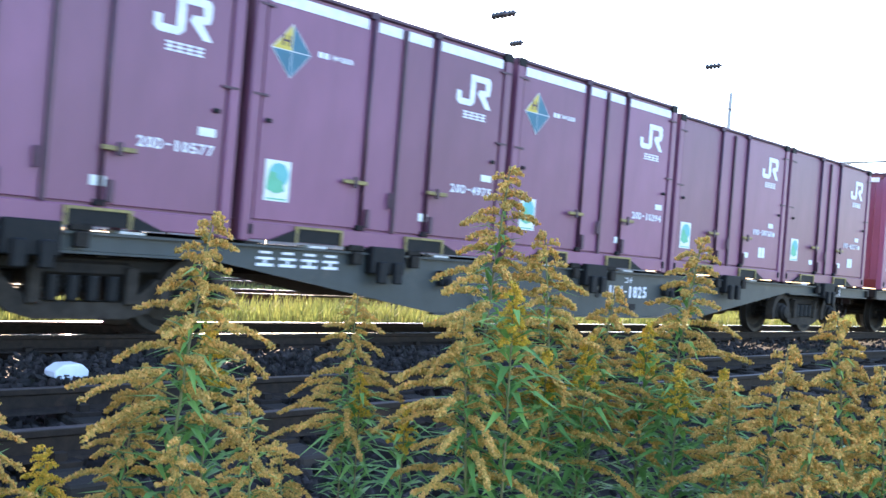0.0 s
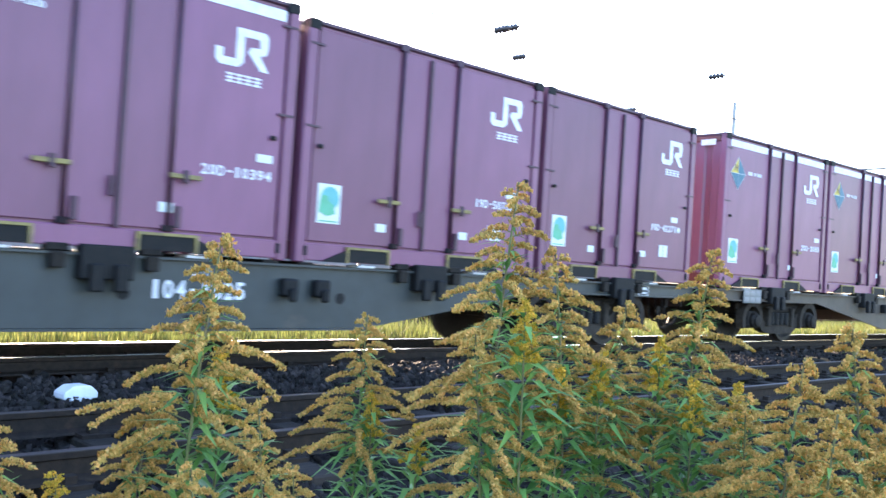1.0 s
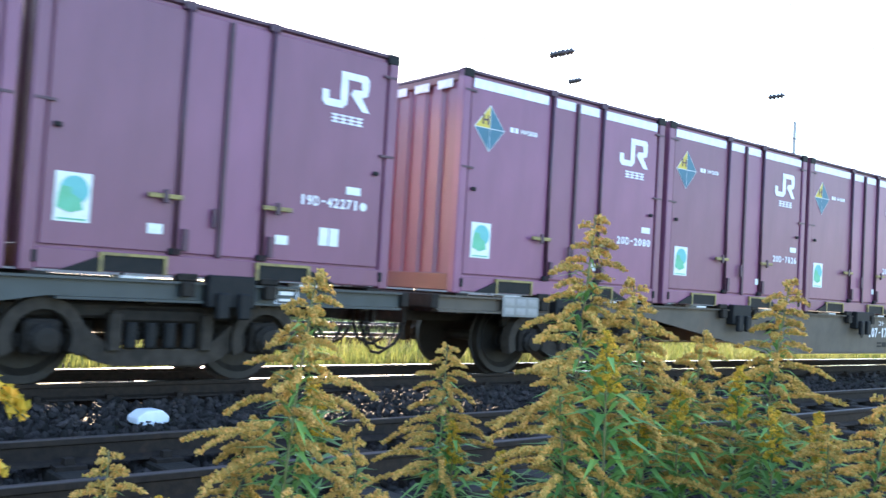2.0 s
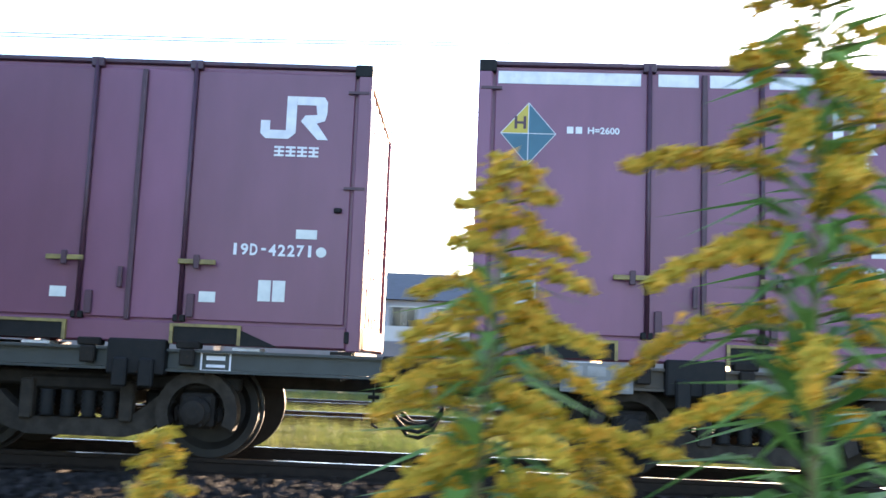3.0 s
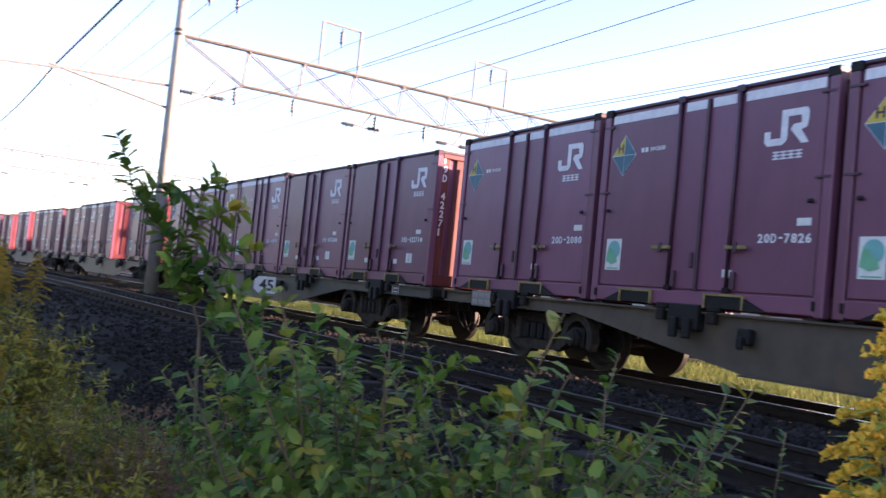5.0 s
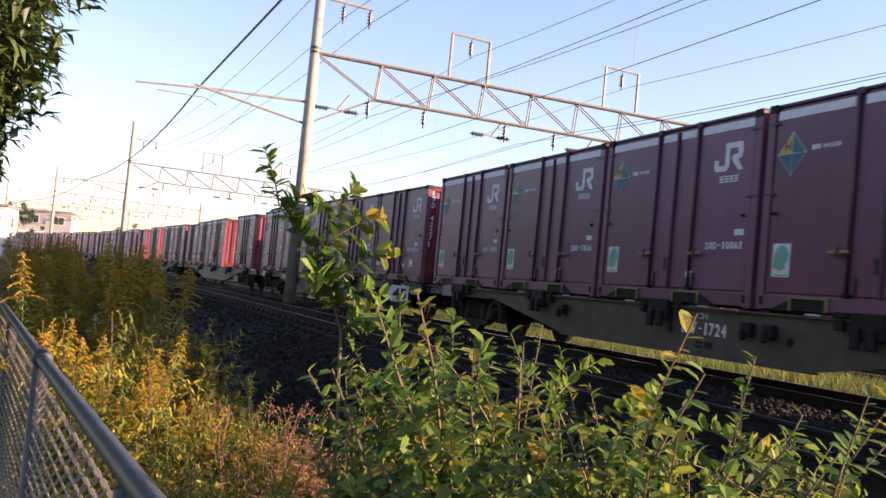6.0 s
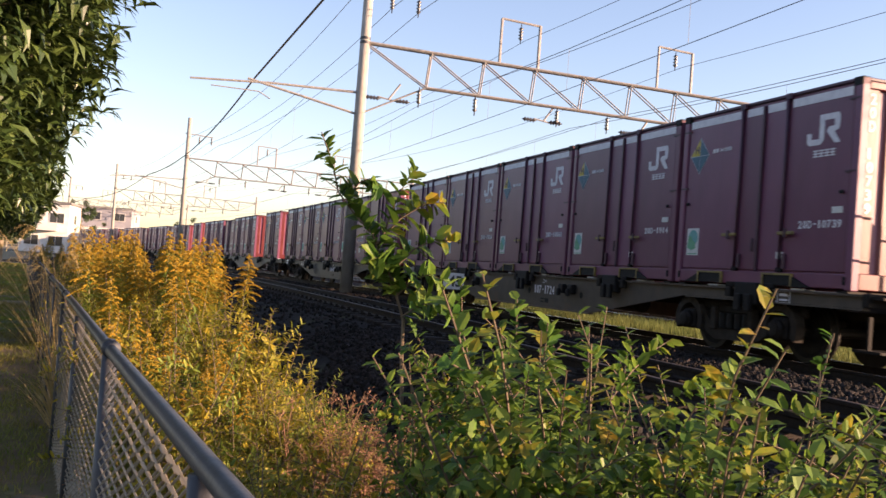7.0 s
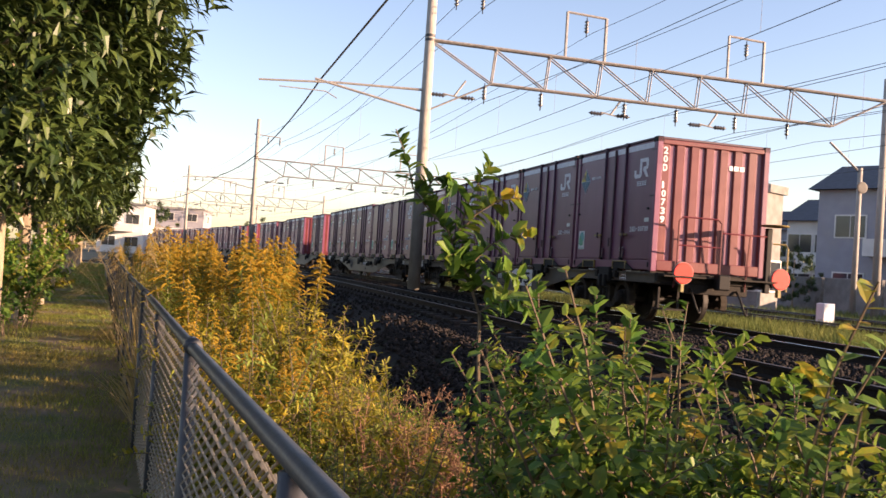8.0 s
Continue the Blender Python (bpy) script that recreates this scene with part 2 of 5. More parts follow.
def tube(bm, pts, r0, r1=None, sides=6, cap=True):
    """A round bar along points, tapered from r0 to r1."""
    r1 = r0 if r1 is None else r1
    pts = [Vector(p) for p in pts]
    rings = []
    up = Vector((0, 0, 1))
    for i, p in enumerate(pts):
        d = (pts[min(i + 1, len(pts) - 1)] - pts[max(i - 1, 0)]).normalized()
        a = d.cross(up if abs(d.z) < 0.95 else Vector((1, 0, 0))).normalized()
        c = d.cross(a)
        r = r0 + (r1 - r0) * i / max(1, len(pts) - 1)
        rings.append([bm.verts.new(p + a * r * math.cos(k * math.tau / sides) + c * r * math.sin(k * math.tau / sides)) for k in range(sides)])
    for q, w in zip(rings, rings[1:]):
        for k in range(sides):
            bm.faces.new((q[k], q[(k + 1) % sides], w[(k + 1) % sides], w[k]))
    if cap and sides > 2:
        bm.faces.new(rings[0][::-1])
        bm.faces.new(rings[-1])
    return bm


def tubes(*rows):
    bm = bmesh.new()
    for pts, r in rows:
        tube(bm, pts, r)
    return bm


def lathe(bm, profile, axis="z", sides=20, centre=(0, 0, 0)):
    """Turns (radius, height) pairs round an axis."""
    rings = []
    cx, cy, cz = centre
    for r, h in profile:
        ring = []
        for k in range(sides):
            c, s = r * math.cos(k * math.tau / sides), r * math.sin(k * math.tau / sides)
            q = {"z": (c, s, h), "y": (c, h, s), "x": (h, c, s)}[axis]
            ring.append(bm.verts.new((q[0] + cx, q[1] + cy, q[2] + cz)))
        rings.append(ring)
    for q, w in zip(rings, rings[1:]):
        for k in range(sides):
            bm.faces.new((q[k], q[(k + 1) % sides], w[(k + 1) % sides], w[k]))
    bm.faces.new(rings[0][::-1])
    bm.faces.new(rings[-1])
    return bm


def prism(bm, outline, y0, y1):
    """An outline in x and z, extruded from y0 to y1."""
    a = [bm.verts.new((x, y0, z)) for x, z in outline]
    b = [bm.verts.new((x, y1, z)) for x, z in outline]
    bm.faces.new(a)
    bm.faces.new(b[::-1])
    for i in range(len(a)):
        j = (i + 1) % len(a)
        bm.faces.new((a[j], a[i], b[i], b[j]))
    return bm


def text_mesh(body, size, material, spacing=1.0):
    cu = bpy.data.curves.new("writing", "FONT")
    cu.body, cu.size, cu.extrude, cu.align_x = body, size, 0.002, "LEFT"
    cu.space_character = spacing
    cu.offset = 0.004 * size / 0.16
    cu.resolution_u = 3
    ob = bpy.data.objects.new("writing", cu)
    scene.collection.objects.link(ob)
    me = bpy.data.meshes.new_from_object(ob.evaluated_get(bpy.context.evaluated_depsgraph_get()))
    bpy.data.objects.remove(ob)
    me.materials.clear()
    me.materials.append(material)
    return me


def fit_text(name, body, width, height, material, parent, x, y, z, rz=0.0):
    """Writing that fills a width and a height, upright, its lower left corner at x, y, z."""
    me = text_mesh(body, 1.0, material)
    xs, ys = [v.co.x for v in me.vertices], [v.co.y for v in me.vertices]
    sx, sy = width / (max(xs) - min(xs)), height / (max(ys) - min(ys))
    x0, y0 = min(xs), min(ys)
    for v in me.vertices:
        v.co = ((v.co.x - x0) * sx, -v.co.z, (v.co.y - y0) * sy)
    return part(name, me, material, parent, m=pose(x, y, z, 0, 0, rz))
# ---------- the train ----------
PITCH, WAGON, CL, CW = 3.826, 19.985, 3.715, 2.45
DECK = 0.985


def hook_mark(bm, x, z, w, h, y):
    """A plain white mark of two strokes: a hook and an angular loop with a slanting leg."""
    t = 0.2 * h
    prism(bm, [(x, z + 0.42 * h), (x, z + 0.12 * h), (x + 0.12 * h, z), (x + 0.42 * w, z), (x + 0.53 * w, z + 0.14 * h), (x + 0.53 * w, z + h - t),
               (x + 0.53 * w, z + h), (x + 0.38 * w, z + h), (x + 0.38 * w, z + t), (x + 0.14 * w, z + t), (x + 0.14 * w, z + 0.42 * h)], y - 0.003, y)
    prism(bm, [(x + 0.532 * w, z + h), (x + 0.532 * w, z + h - t), (x + 0.82 * w, z + h - t), (x + 0.84 * w, z + 0.58 * h), (x + 0.66 * w, z + 0.56 * h), (x + 0.6 * w, z + 0.42 * h),
               (x + 0.86 * w, z), (x + 1.02 * w, z), (x + 0.84 * w, z + 0.38 * h), (x + 0.96 * w, z + 0.44 * h), (x + 0.99 * w, z + 0.62 * h), (x + 0.99 * w, z + 0.88 * h), (x + 0.94 * w, z + h)], y - 0.003, y)


LEAVES = {"20D": (0.035, 0.395, 0.52, 0.65, 0.965), "19D": (0.035, 0.35, 0.465, 0.585, 0.965)}
SHARED = {}


def shared(key, make, material, smooth=False):
    if key not in SHARED:
        SHARED[key] = mesh_of(key.split("/")[0], make(), material, smooth)
    return SHARED[key]


def corrugated(h, sign):
    """An end wall with seven upright ribs; sign tells which way it faces."""
    bm = bmesh.new()
    n, w = 7, CW - 0.24
    outline = []
    for i in range(n):
        y = -w / 2 + w * i / n
        p = w / n
        outline += [(y, 0.0), (y + 0.5 * p, 0.0), (y + 0.62 * p, -0.05), (y + 0.88 * p, -0.05)]
    outline.append((w / 2, 0.0))
    cols = [[bm.verts.new((sign * (CL / 2 - 0.03 + d), y, z)) for z in (0.2, h - 0.12)] for y, d in outline]
    for a, b in zip(cols, cols[1:]):
        bm.faces.new((a[0], b[0], b[1], a[1]))
    for c in (cols,):
        bm.faces.new([v[1] for v in c] + [bm.verts.new((sign * (CL / 2 - 0.2), w / 2, h - 0.12)), bm.verts.new((sign * (CL / 2 - 0.2), -w / 2, h - 0.12))])
    return bm


def container(kind, number, body_mat="maroon", end_mat="maroon_end", marks=True, end_number=""):
    h = 2.575 if kind == "20D" else 2.49
    FRAC = LEAVES[kind]
    back = 0.0 if kind == "20D" else -0.05
    tall = kind == "20D"
    base = M[body_mat]
    plain = body_mat != "maroon"
    tone = {"maroon": "maroon", "red": "bright red", "cream": "cream"}[body_mat]
    c = thing("freight_container", f"{tone} steel freight container with white markings, on a flat wagon" if not plain else f"{tone} painted steel freight container on a flat wagon",
              "container", "containers on the train")
    k = f"/{h}/{body_mat}"
    x0, f = -CL / 2, -CW / 2
    X = lambda q: x0 + q * CL
    part("body", shared("body" + k, lambda: boxes((x0 + 0.07, -x0 - 0.07, f + 0.05, -f - 0.05, 0.14, h - 0.05)), base), None, c)
    part("roof", shared("roof" + k, lambda: boxes((x0 + 0.02, -x0 - 0.02, f + 0.02, -f - 0.02, h - 0.048, h), bevel=0.012), M["maroon_dark"] if not plain else base), None, c)
    for sx in (-1, 1):
        for sy in (-1, 1):
            xx, yy = sx * (CL / 2 - 0.06), sy * (CW / 2 - 0.06)
            part("corner_post", shared("corner_post" + k, lambda: boxes((-0.06, 0.06, -0.06, 0.06, 0, h - 0.004), bevel=0.012), base), None, c, m=pose(xx, yy, 0))
            part("corner_casting", shared("corner_casting", lambda: boxes((-0.075, 0.075, -0.066, 0.066, 0, 0.11), bevel=0.01), M["black"]), None, c, m=pose(sx * (CL / 2 - 0.075), yy, h - 0.108))
        part("end_wall", shared(f"end_wall{k}/{sx}", lambda: corrugated(h, sx), M[end_mat] if sx > 0 else base), None, c)
        part("end_sill", shared(f"end_sill{k}", lambda: boxes((-0.03, 0.03, f + 0.12, -f - 0.12, 0.02, 0.22), bevel=0.01), M[end_mat]), None, c, m=pose(sx * (CL / 2 - 0.035), 0, 0))
        part("end_header", shared(f"end_header{k}", lambda: boxes((-0.03, 0.03, f + 0.12, -f - 0.12, h - 0.14, h - 0.05), bevel=0.01), M[end_mat]), None, c, m=pose(sx * (CL / 2 - 0.035), 0, 0))
    for sy in (-1, 1):
        part("bottom_rail", shared("bottom_rail" + k, lambda: boxes((x0 + 0.12, -x0 - 0.12, -0.03, 0.03, 0.02, 0.2), bevel=0.01), base), None, c, m=pose(0, sy * (CW / 2 - 0.035), 0))
    # folding side doors of four leaves, on both sides
    for sy in (-1, 1):
        for a, b in zip(FRAC, FRAC[1:]):
            w = (b - a) * CL - 0.03
            part("door_leaf", shared(f"door_leaf{k}/{round(w, 2)}", lambda: boxes((-w / 2, w / 2, -0.02, 0.02, 0.22, h - 0.09), bevel=0.008), base), None, c, m=pose((X(a) + X(b)) / 2, sy * (CW / 2 - 0.042), 0))
    for q in (FRAC[1], FRAC[3]):
        part("lock_rod", shared(f"lock_rod{k}", lambda: tubes((((0, 0, 0.2), (0, 0, h - 0.03)), 0.02)), M["maroon_dark"], True), None, c, m=pose(X(q), f - 0.004, 0))
        part("rod_cap", shared("rod_cap", lambda: boxes((-0.055, 0.055, -0.03, 0.03, -0.05, 0.035), bevel=0.008), M["maroon_dark"]), None, c, m=pose(X(q), f + 0.012, h - 0.04))
        part("rod_foot", shared("rod_foot", lambda: boxes((-0.05, 0.05, -0.03, 0.03, 0.0, 0.06), bevel=0.008), M["black"]), None, c, m=pose(X(q), f + 0.012, 0.2))
        d = -1 if q < 0.45 else 1
        han = part("door_handle", shared(f"door_handle/{d}", lambda: boxes((min(0, d * 0.32), max(0, d * 0.32), -0.018, 0.012, -0.022, 0.022), bevel=0.006), M["bar_yellow"]), None, c, "worn yellow door handle", m=pose(X(q) - d * 0.03, f - 0.03, 0.71))
        part("handle_catch", shared("handle_catch", lambda: boxes((-0.025, 0.025, -0.03, 0.0, -0.06, 0.06), bevel=0.006), M["maroon_dark"]), None, han, m=pose(d * 0.16, 0, 0))
        part("floor_lock", shared("floor_lock", lambda: boxes((-0.03, 0.03, -0.02, 0.02, 0, 0.2), bevel=0.006), M["maroon_dark"]), None, c, m=pose(X(q) + 0.09, f, 0.24))
    part("centre_bar", shared(f"centre_bar{k}", lambda: boxes((-0.022, 0.022, -0.016, 0.02, 0.2, h - 0.1), bevel=0.006), M["maroon_dark"]), None, c, m=pose(X(FRAC[2]), f, 0))
    part("lever", shared("lever", lambda: boxes((-0.02, 0.02, -0.03, 0.0, -0.09, 0.09), bevel=0.006), M["maroon_dark"]), None, c, m=pose(X(FRAC[2] - 0.02), f - 0.005, 0.56))
    for q in (0.03, 0.97):
        part("hinge", shared("hinge", lambda: boxes((-0.09, 0.09, -0.012, 0.01, -0.012, 0.012)), M["maroon_dark"]), None, c, m=pose(X(q), f + 0.004, 0.56 * h))
        part("hinge", SHARED["hinge"], None, c, m=pose(X(q), f + 0.004, h - 0.25))
        part("lashing_ring", shared("lashing_ring", lambda: boxes((-0.035, 0.035, -0.03, 0.0, -0.022, 0.022), bevel=0.01), M["black"]), None, c, m=pose(X(0.06 if q < 0.5 else 0.935), f + 0.012, 1.2))
        part("door_stay", shared("door_stay", lambda: boxes((-0.02, 0.02, -0.02, 0.02, 0.0, 0.1), bevel=0.006), M["black"]), None, c, m=pose(X(0.03 if q < 0.5 else 0.97), f + 0.004, 0.07))
    # fork pockets with worn yellow edging
    for q in (0.25, 0.65):
        pk = part("fork_pocket", shared("fork_pocket", lambda: boxes((-0.27, 0.27, -0.02, 0.25, -0.02, 0.115)), M["black"]), None, c, m=pose(X(q), f - 0.002, 0.045))
        sd = -1 if q < 0.5 else 1
        part("gusset", shared(f"gusset/{sd}", lambda: prism(bmesh.new(), [(sd * 0.3, 0.1), (sd * 0.62, -0.03), (sd * 0.3, -0.03)][::-sd], -0.03, 0.0), M["black"]), None, pk)
        part("pocket_edge", shared("pocket_edge", lambda: boxes((-0.3, 0.3, -0.035, 0.0, 0.115, 0.14), (-0.3, -0.272, -0.035, 0.0, -0.03, 0.115), (0.272, 0.3, -0.035, 0.0, -0.03, 0.115)), M["bar_yellow"]), None, pk, "worn yellow edging")
    if plain:
        return c
    y = f + 0.0185
    if tall:
        for a, b in ((0.045, 0.375), (0.415, 0.507), (0.533, 0.63), (0.668, 0.955)):
            w = (b - a) * CL
            part("white_stripe", shared(f"white_stripe/{round(w, 2)}", lambda: boxes((-w / 2, w / 2, -0.002, 0.002, -0.055, 0.055)), M["white"]), None, c, m=pose(X((a + b) / 2), y, 2.425))
        for i in range(5):
            part("white_stripe", shared("white_stripe/end", lambda: boxes((-0.002, 0.002, -0.14, 0.14, -0.05, 0.05)), M["white"]), None, c, m=pose(-CL / 2 - 0.002, -0.88 + 0.44 * i, 2.42))
        dia = part("height_diamond", shared("height_diamond", lambda: prism(bmesh.new(), [(0, -0.275), (0.24, 0), (0, 0.275), (-0.24, 0)], -0.002, 0.002), M["white"]), None, c, "teal and yellow diamond plate", m=pose(X(0.118), y, 1.93))
        for nm, o in (("yellow", [(-0.004, 0.004), (-0.004, 0.262), (-0.228, 0.004)]), ("teal", [(0.004, 0.004), (0.228, 0.004), (0.004, 0.262)]), ("teal", [(-0.228, -0.004), (-0.004, -0.262), (-0.004, -0.004)]), ("teal", [(0.004, -0.262), (0.228, -0.004), (0.004, -0.004)])):
            part("field", shared(f"field/{nm}{o[0]}", lambda: prism(bmesh.new(), o, -0.0045, -0.0025), M[nm]), None, dia)
        if "hm" not in SHARED:
            SHARED["hm"] = fit_text("letter", "H", 0.1, 0.11, M["maroon_dark"], dia, -0.12, -0.0065, 0.04).data
            SHARED["h2600"] = fit_text("height_writing", "H=2600", 0.27, 0.06, M["white"], c, X(0.255), y - 0.002, 1.94).data
        else:
            part("letter", SHARED["hm"], None, dia, m=pose(-0.12, -0.0065, 0.04))
            part("height_writing", SHARED["h2600"], None, c, m=pose(X(0.255), y - 0.002, 1.94))
        for i in range(2):
            part("writing_bar", shared("writing_bar", lambda: boxes((0, 0.055, -0.002, 0.002, 0, 0.06)), M["white"]), None, c, m=pose(X(0.207) + i * 0.075, y, 1.94))
    dz = h - 2.6
    part("mark", shared("mark", lambda: (lambda b: (hook_mark(b, 0, 0, 0.58, 0.38, 0), b)[1])(bmesh.new()), M["white"]), None, c, "white angular painted mark", m=pose(X(0.75 if tall else 0.743), y, 1.82 if tall else 1.815))
    for i in range(4):
        part("mark_bar", shared("mark_bar", lambda: boxes(*[(0, 0.085, -0.002, 0.002, k * 0.036, k * 0.036 + 0.017) for k in range(3)], (0.034, 0.052, -0.0024, 0.0024, 0, 0.088)), M["white"]), None, c, m=pose(X(0.785 if tall else 0.778) + i * 0.1, y, 1.665 if tall else 1.66))
    long = len(number) > 4
    if tall:
        spell(f"{kind}-{number}", 0.78 if long else 0.72, 0.1, c, 0.865 if long else 0.945, y - 0.002, 0.765)
    else:
        spell(f"{kind}-{number}", 0.72, 0.1, c, 0.72, y - 0.002, 0.79)
    part("plate", shared("plate/1", lambda: boxes((-0.09, 0.09, -0.003, 0.003, -0.04, 0.04)), M["label"]), None, c, m=pose(X(0.915 + back), y, 0.985))
    st = part("sticker", shared("sticker", lambda: boxes((-0.15, 0.15, -0.002, 0.002, -0.205, 0.205)), M["label"]), None, c, "white sticker with a green and blue emblem", m=pose(X(0.105), y, 0.62))
    part("emblem", shared("emblem/1", lambda: lathe(bmesh.new(), [(0.12, -0.0045), (0.12, -0.0025)], "y", 18), M["blue"]), None, st, m=pose(0.01, 0, 0.06))
    part("emblem", shared("emblem/2", lambda: prism(bmesh.new(), [(-0.13, -0.09), (-0.02, -0.13), (0.09, -0.1), (0.06, -0.01), (-0.01, 0.03), (-0.02, 0.08), (-0.1, 0.09), (-0.12, 0.02)], -0.0075, -0.005), M["green"]), None, st)
    part("emblem_bar", shared("emblem/3", lambda: boxes((-0.12, 0.12, -0.0045, -0.0025, -0.19, -0.175)), M["green"]), None, st)
    part("plate", shared("plate/2", lambda: boxes((-0.07, 0.07, -0.003, 0.003, -0.045, 0.045)), M["label"]), None, c, m=pose(X(0.645), y, 0.42))
    if kind == "19D":
        part("plate", shared("plate/3", lambda: boxes((-0.115, -0.008, -0.003, 0.003, -0.09, 0.09), (0.008, 0.115, -0.003, 0.003, -0.09, 0.09)), M["label"]), None, c, m=pose(1.085, y, 0.49))
        part("plate", SHARED["plate/2"], None, c, m=pose(X(0.3), y, 0.42))
        part("round_spot", shared("round_spot", lambda: lathe(bmesh.new(), [(0.045, -0.003), (0.045, 0.0)], "y", 12), M["label"]), None, c, m=pose(1.49, f + 0.0185, 0.835))
    if end_number:
        for i, ch in enumerate(end_number):
            if ch != "-":
                fit_text("end_digit", ch, 0.09 if ch != "1" else 0.04, 0.135, M["white"], c, CL / 2 - 0.026, -1.075, 2.25 - i * 0.165, 90)
        part("end_bars", boxes((-0.002, 0.002, -0.2, -0.13, 0, 0.09), (-0.002, 0.002, -0.1, 0.0, 0, 0.09), (-0.002, 0.002, 0.03, 0.13, 0, 0.09)), M["white"], c, m=pose(CL / 2 - 0.022, 0.55, 2.05))
    return c


def spell(body, width, height, parent, x, y, z):
    """Stencilled figures, each a piece of its own, evenly spaced."""
    step = width / len(body)
    for i, ch in enumerate(body):
        k = "char/" + ch + str(round(step, 3))
        w = step * (0.34 if ch == "1" else 0.8)
        if ch == "-":
            part("figure", shared(k, lambda: boxes((0, step * 0.5, -0.002, 0.002, 0, 0.02)), M["white"]), None, parent, m=pose(x + i * step + step * 0.2, y, z + height * 0.45))
            continue
        if k not in SHARED:
            SHARED[k] = fit_text("figure", ch, w, height, M["white"], parent, x + i * step + (step * 0.8 - w) / 2, y, z).data
        else:
            part("figure", SHARED[k], None, parent, m=pose(x + i * step + (step * 0.8 - w) / 2, y, z))


WHEELSETS = []


AXLE, AXLE_Z = 1.04, 0.43


def guard_arch(bm):
    """A horseshoe that spans one axle box, with a thick rim."""
    n, out, inn = 14, 0.35, 0.245
    ring = []
    for i in range(n + 1):
        a = math.radians(-25 + 230 * i / n)
        ring.append((math.cos(a), math.sin(a)))
    prism(bm, [(c * out, s_ * out) for c, s_ in ring] + [(c * inn, s_ * inn) for c, s_ in ring[::-1]], -0.09, 0.05)
    return bm


def axle_box_mesh():
    bm = boxes((-0.15, 0.15, -0.08, 0.1, -0.14, 0.16), (-0.21, -0.15, -0.03, 0.1, -0.1, 0.05), (0.15, 0.21, -0.03, 0.1, -0.1, 0.05), bevel=0.03)
    lathe(bm, [(0.135, -0.08), (0.135, -0.13), (0.1, -0.16), (0.1, -0.185), (0.05, -0.195)], "y", 18)
    for i in range(6):
        a = i * math.tau / 6
        lathe(bm, [(0.016, -0.13), (0.016, -0.15)], "y", 6, (0.117 * math.cos(a), 0, 0.117 * math.sin(a)))
    return bm


def bogie(w, x, key):
    b = part("bogie", shared("bogie", lambda: boxes((-0.2, 0.2, -0.95, 0.95, 0.42, 0.6), (-0.35, 0.35, -0.4, 0.4, 0.56, 0.68), bevel=0.03), M["bogie"]), None, w, m=pose(x, 0, 0))
    trough = [(-0.82, 0.5), (-0.74, 0.34), (-0.6, 0.24), (-0.42, 0.19), (0.42, 0.19), (0.6, 0.24), (0.74, 0.34), (0.82, 0.5), (0.7, 0.56), (0.56, 0.44), (0.42, 0.34), (-0.42, 0.34), (-0.56, 0.44), (-0.7, 0.56)]
    for sy in (-1, 1):
        part("side_frame", shared("side_frame", lambda: prism(bmesh.new(), trough, -0.07, 0.07), M["guard"]), None, b, "dusty cast side frame", m=pose(0, sy * 0.98, 0))
        part("top_beam", shared("top_beam", lambda: boxes((-1.38, 1.38, -0.05, 0.05, 0.6, 0.74), (-0.45, 0.45, -0.1, -0.05, 0.57, 0.7), bevel=0.025), M["bogie"]), None, b, m=pose(0, sy * 0.94, 0, 0, 0, 0 if sy < 0 else 180))
        for ax in (-AXLE, AXLE):
            part("axle_guard", shared("axle_guard", lambda: guard_arch(bmesh.new()), M["guard"]), None, b, m=pose(ax, sy * 1.02, AXLE_Z, 0, 0, 0 if sy < 0 else 180))
            part("axle_box", shared("axle_box", axle_box_mesh, M["bogie"]), None, b, m=pose(ax, sy * 1.03, AXLE_Z, 0, 0, 0 if sy < 0 else 180))
        for i in (-0.27, -0.09, 0.09, 0.27):
            part("spring", shared("spring", lambda: lathe(bmesh.new(), [(0.055 if j % 2 else 0.07, -0.11 + j * 0.022) for j in range(11)], "z", 10), M["black"], True), None, b, m=pose(i, sy * 1.03, 0.46))
        for i in (-0.43, 0.43):
            part("friction_strut", shared("friction_strut", lambda: boxes((-0.055, 0.055, -0.06, 0.06, 0.32, 0.66), bevel=0.015), M["guard"]), None, b, m=pose(i, sy * 1.05, 0))
        part("brake_rod", shared("brake_rod", lambda: tubes((((-0.75, 0, 0.3), (0.75, 0, 0.3)), 0.025)), M["black"]), None, b, m=pose(0, sy * 0.8, 0))
        for i in (-0.5, 0.5):
            part("brake_shoe", shared("brake_shoe", lambda: boxes((-0.06, 0.06, -0.05, 0.05, 0.3, 0.58), bevel=0.02), M["black"]), None, b, m=pose(i, sy * 0.58, 0))
    for ax in (-AXLE, AXLE):
        ws = part("wheelset", shared("wheelset", lambda: tubes((((0, -1.0, 0), (0, 1.0, 0)), 0.07)), M["wheel"], True), None, b, m=pose(ax, 0, AXLE_Z))
        WHEELSETS.append((ws, ax))
        # wheels are one piece with the axle, so they turn with it
    return b


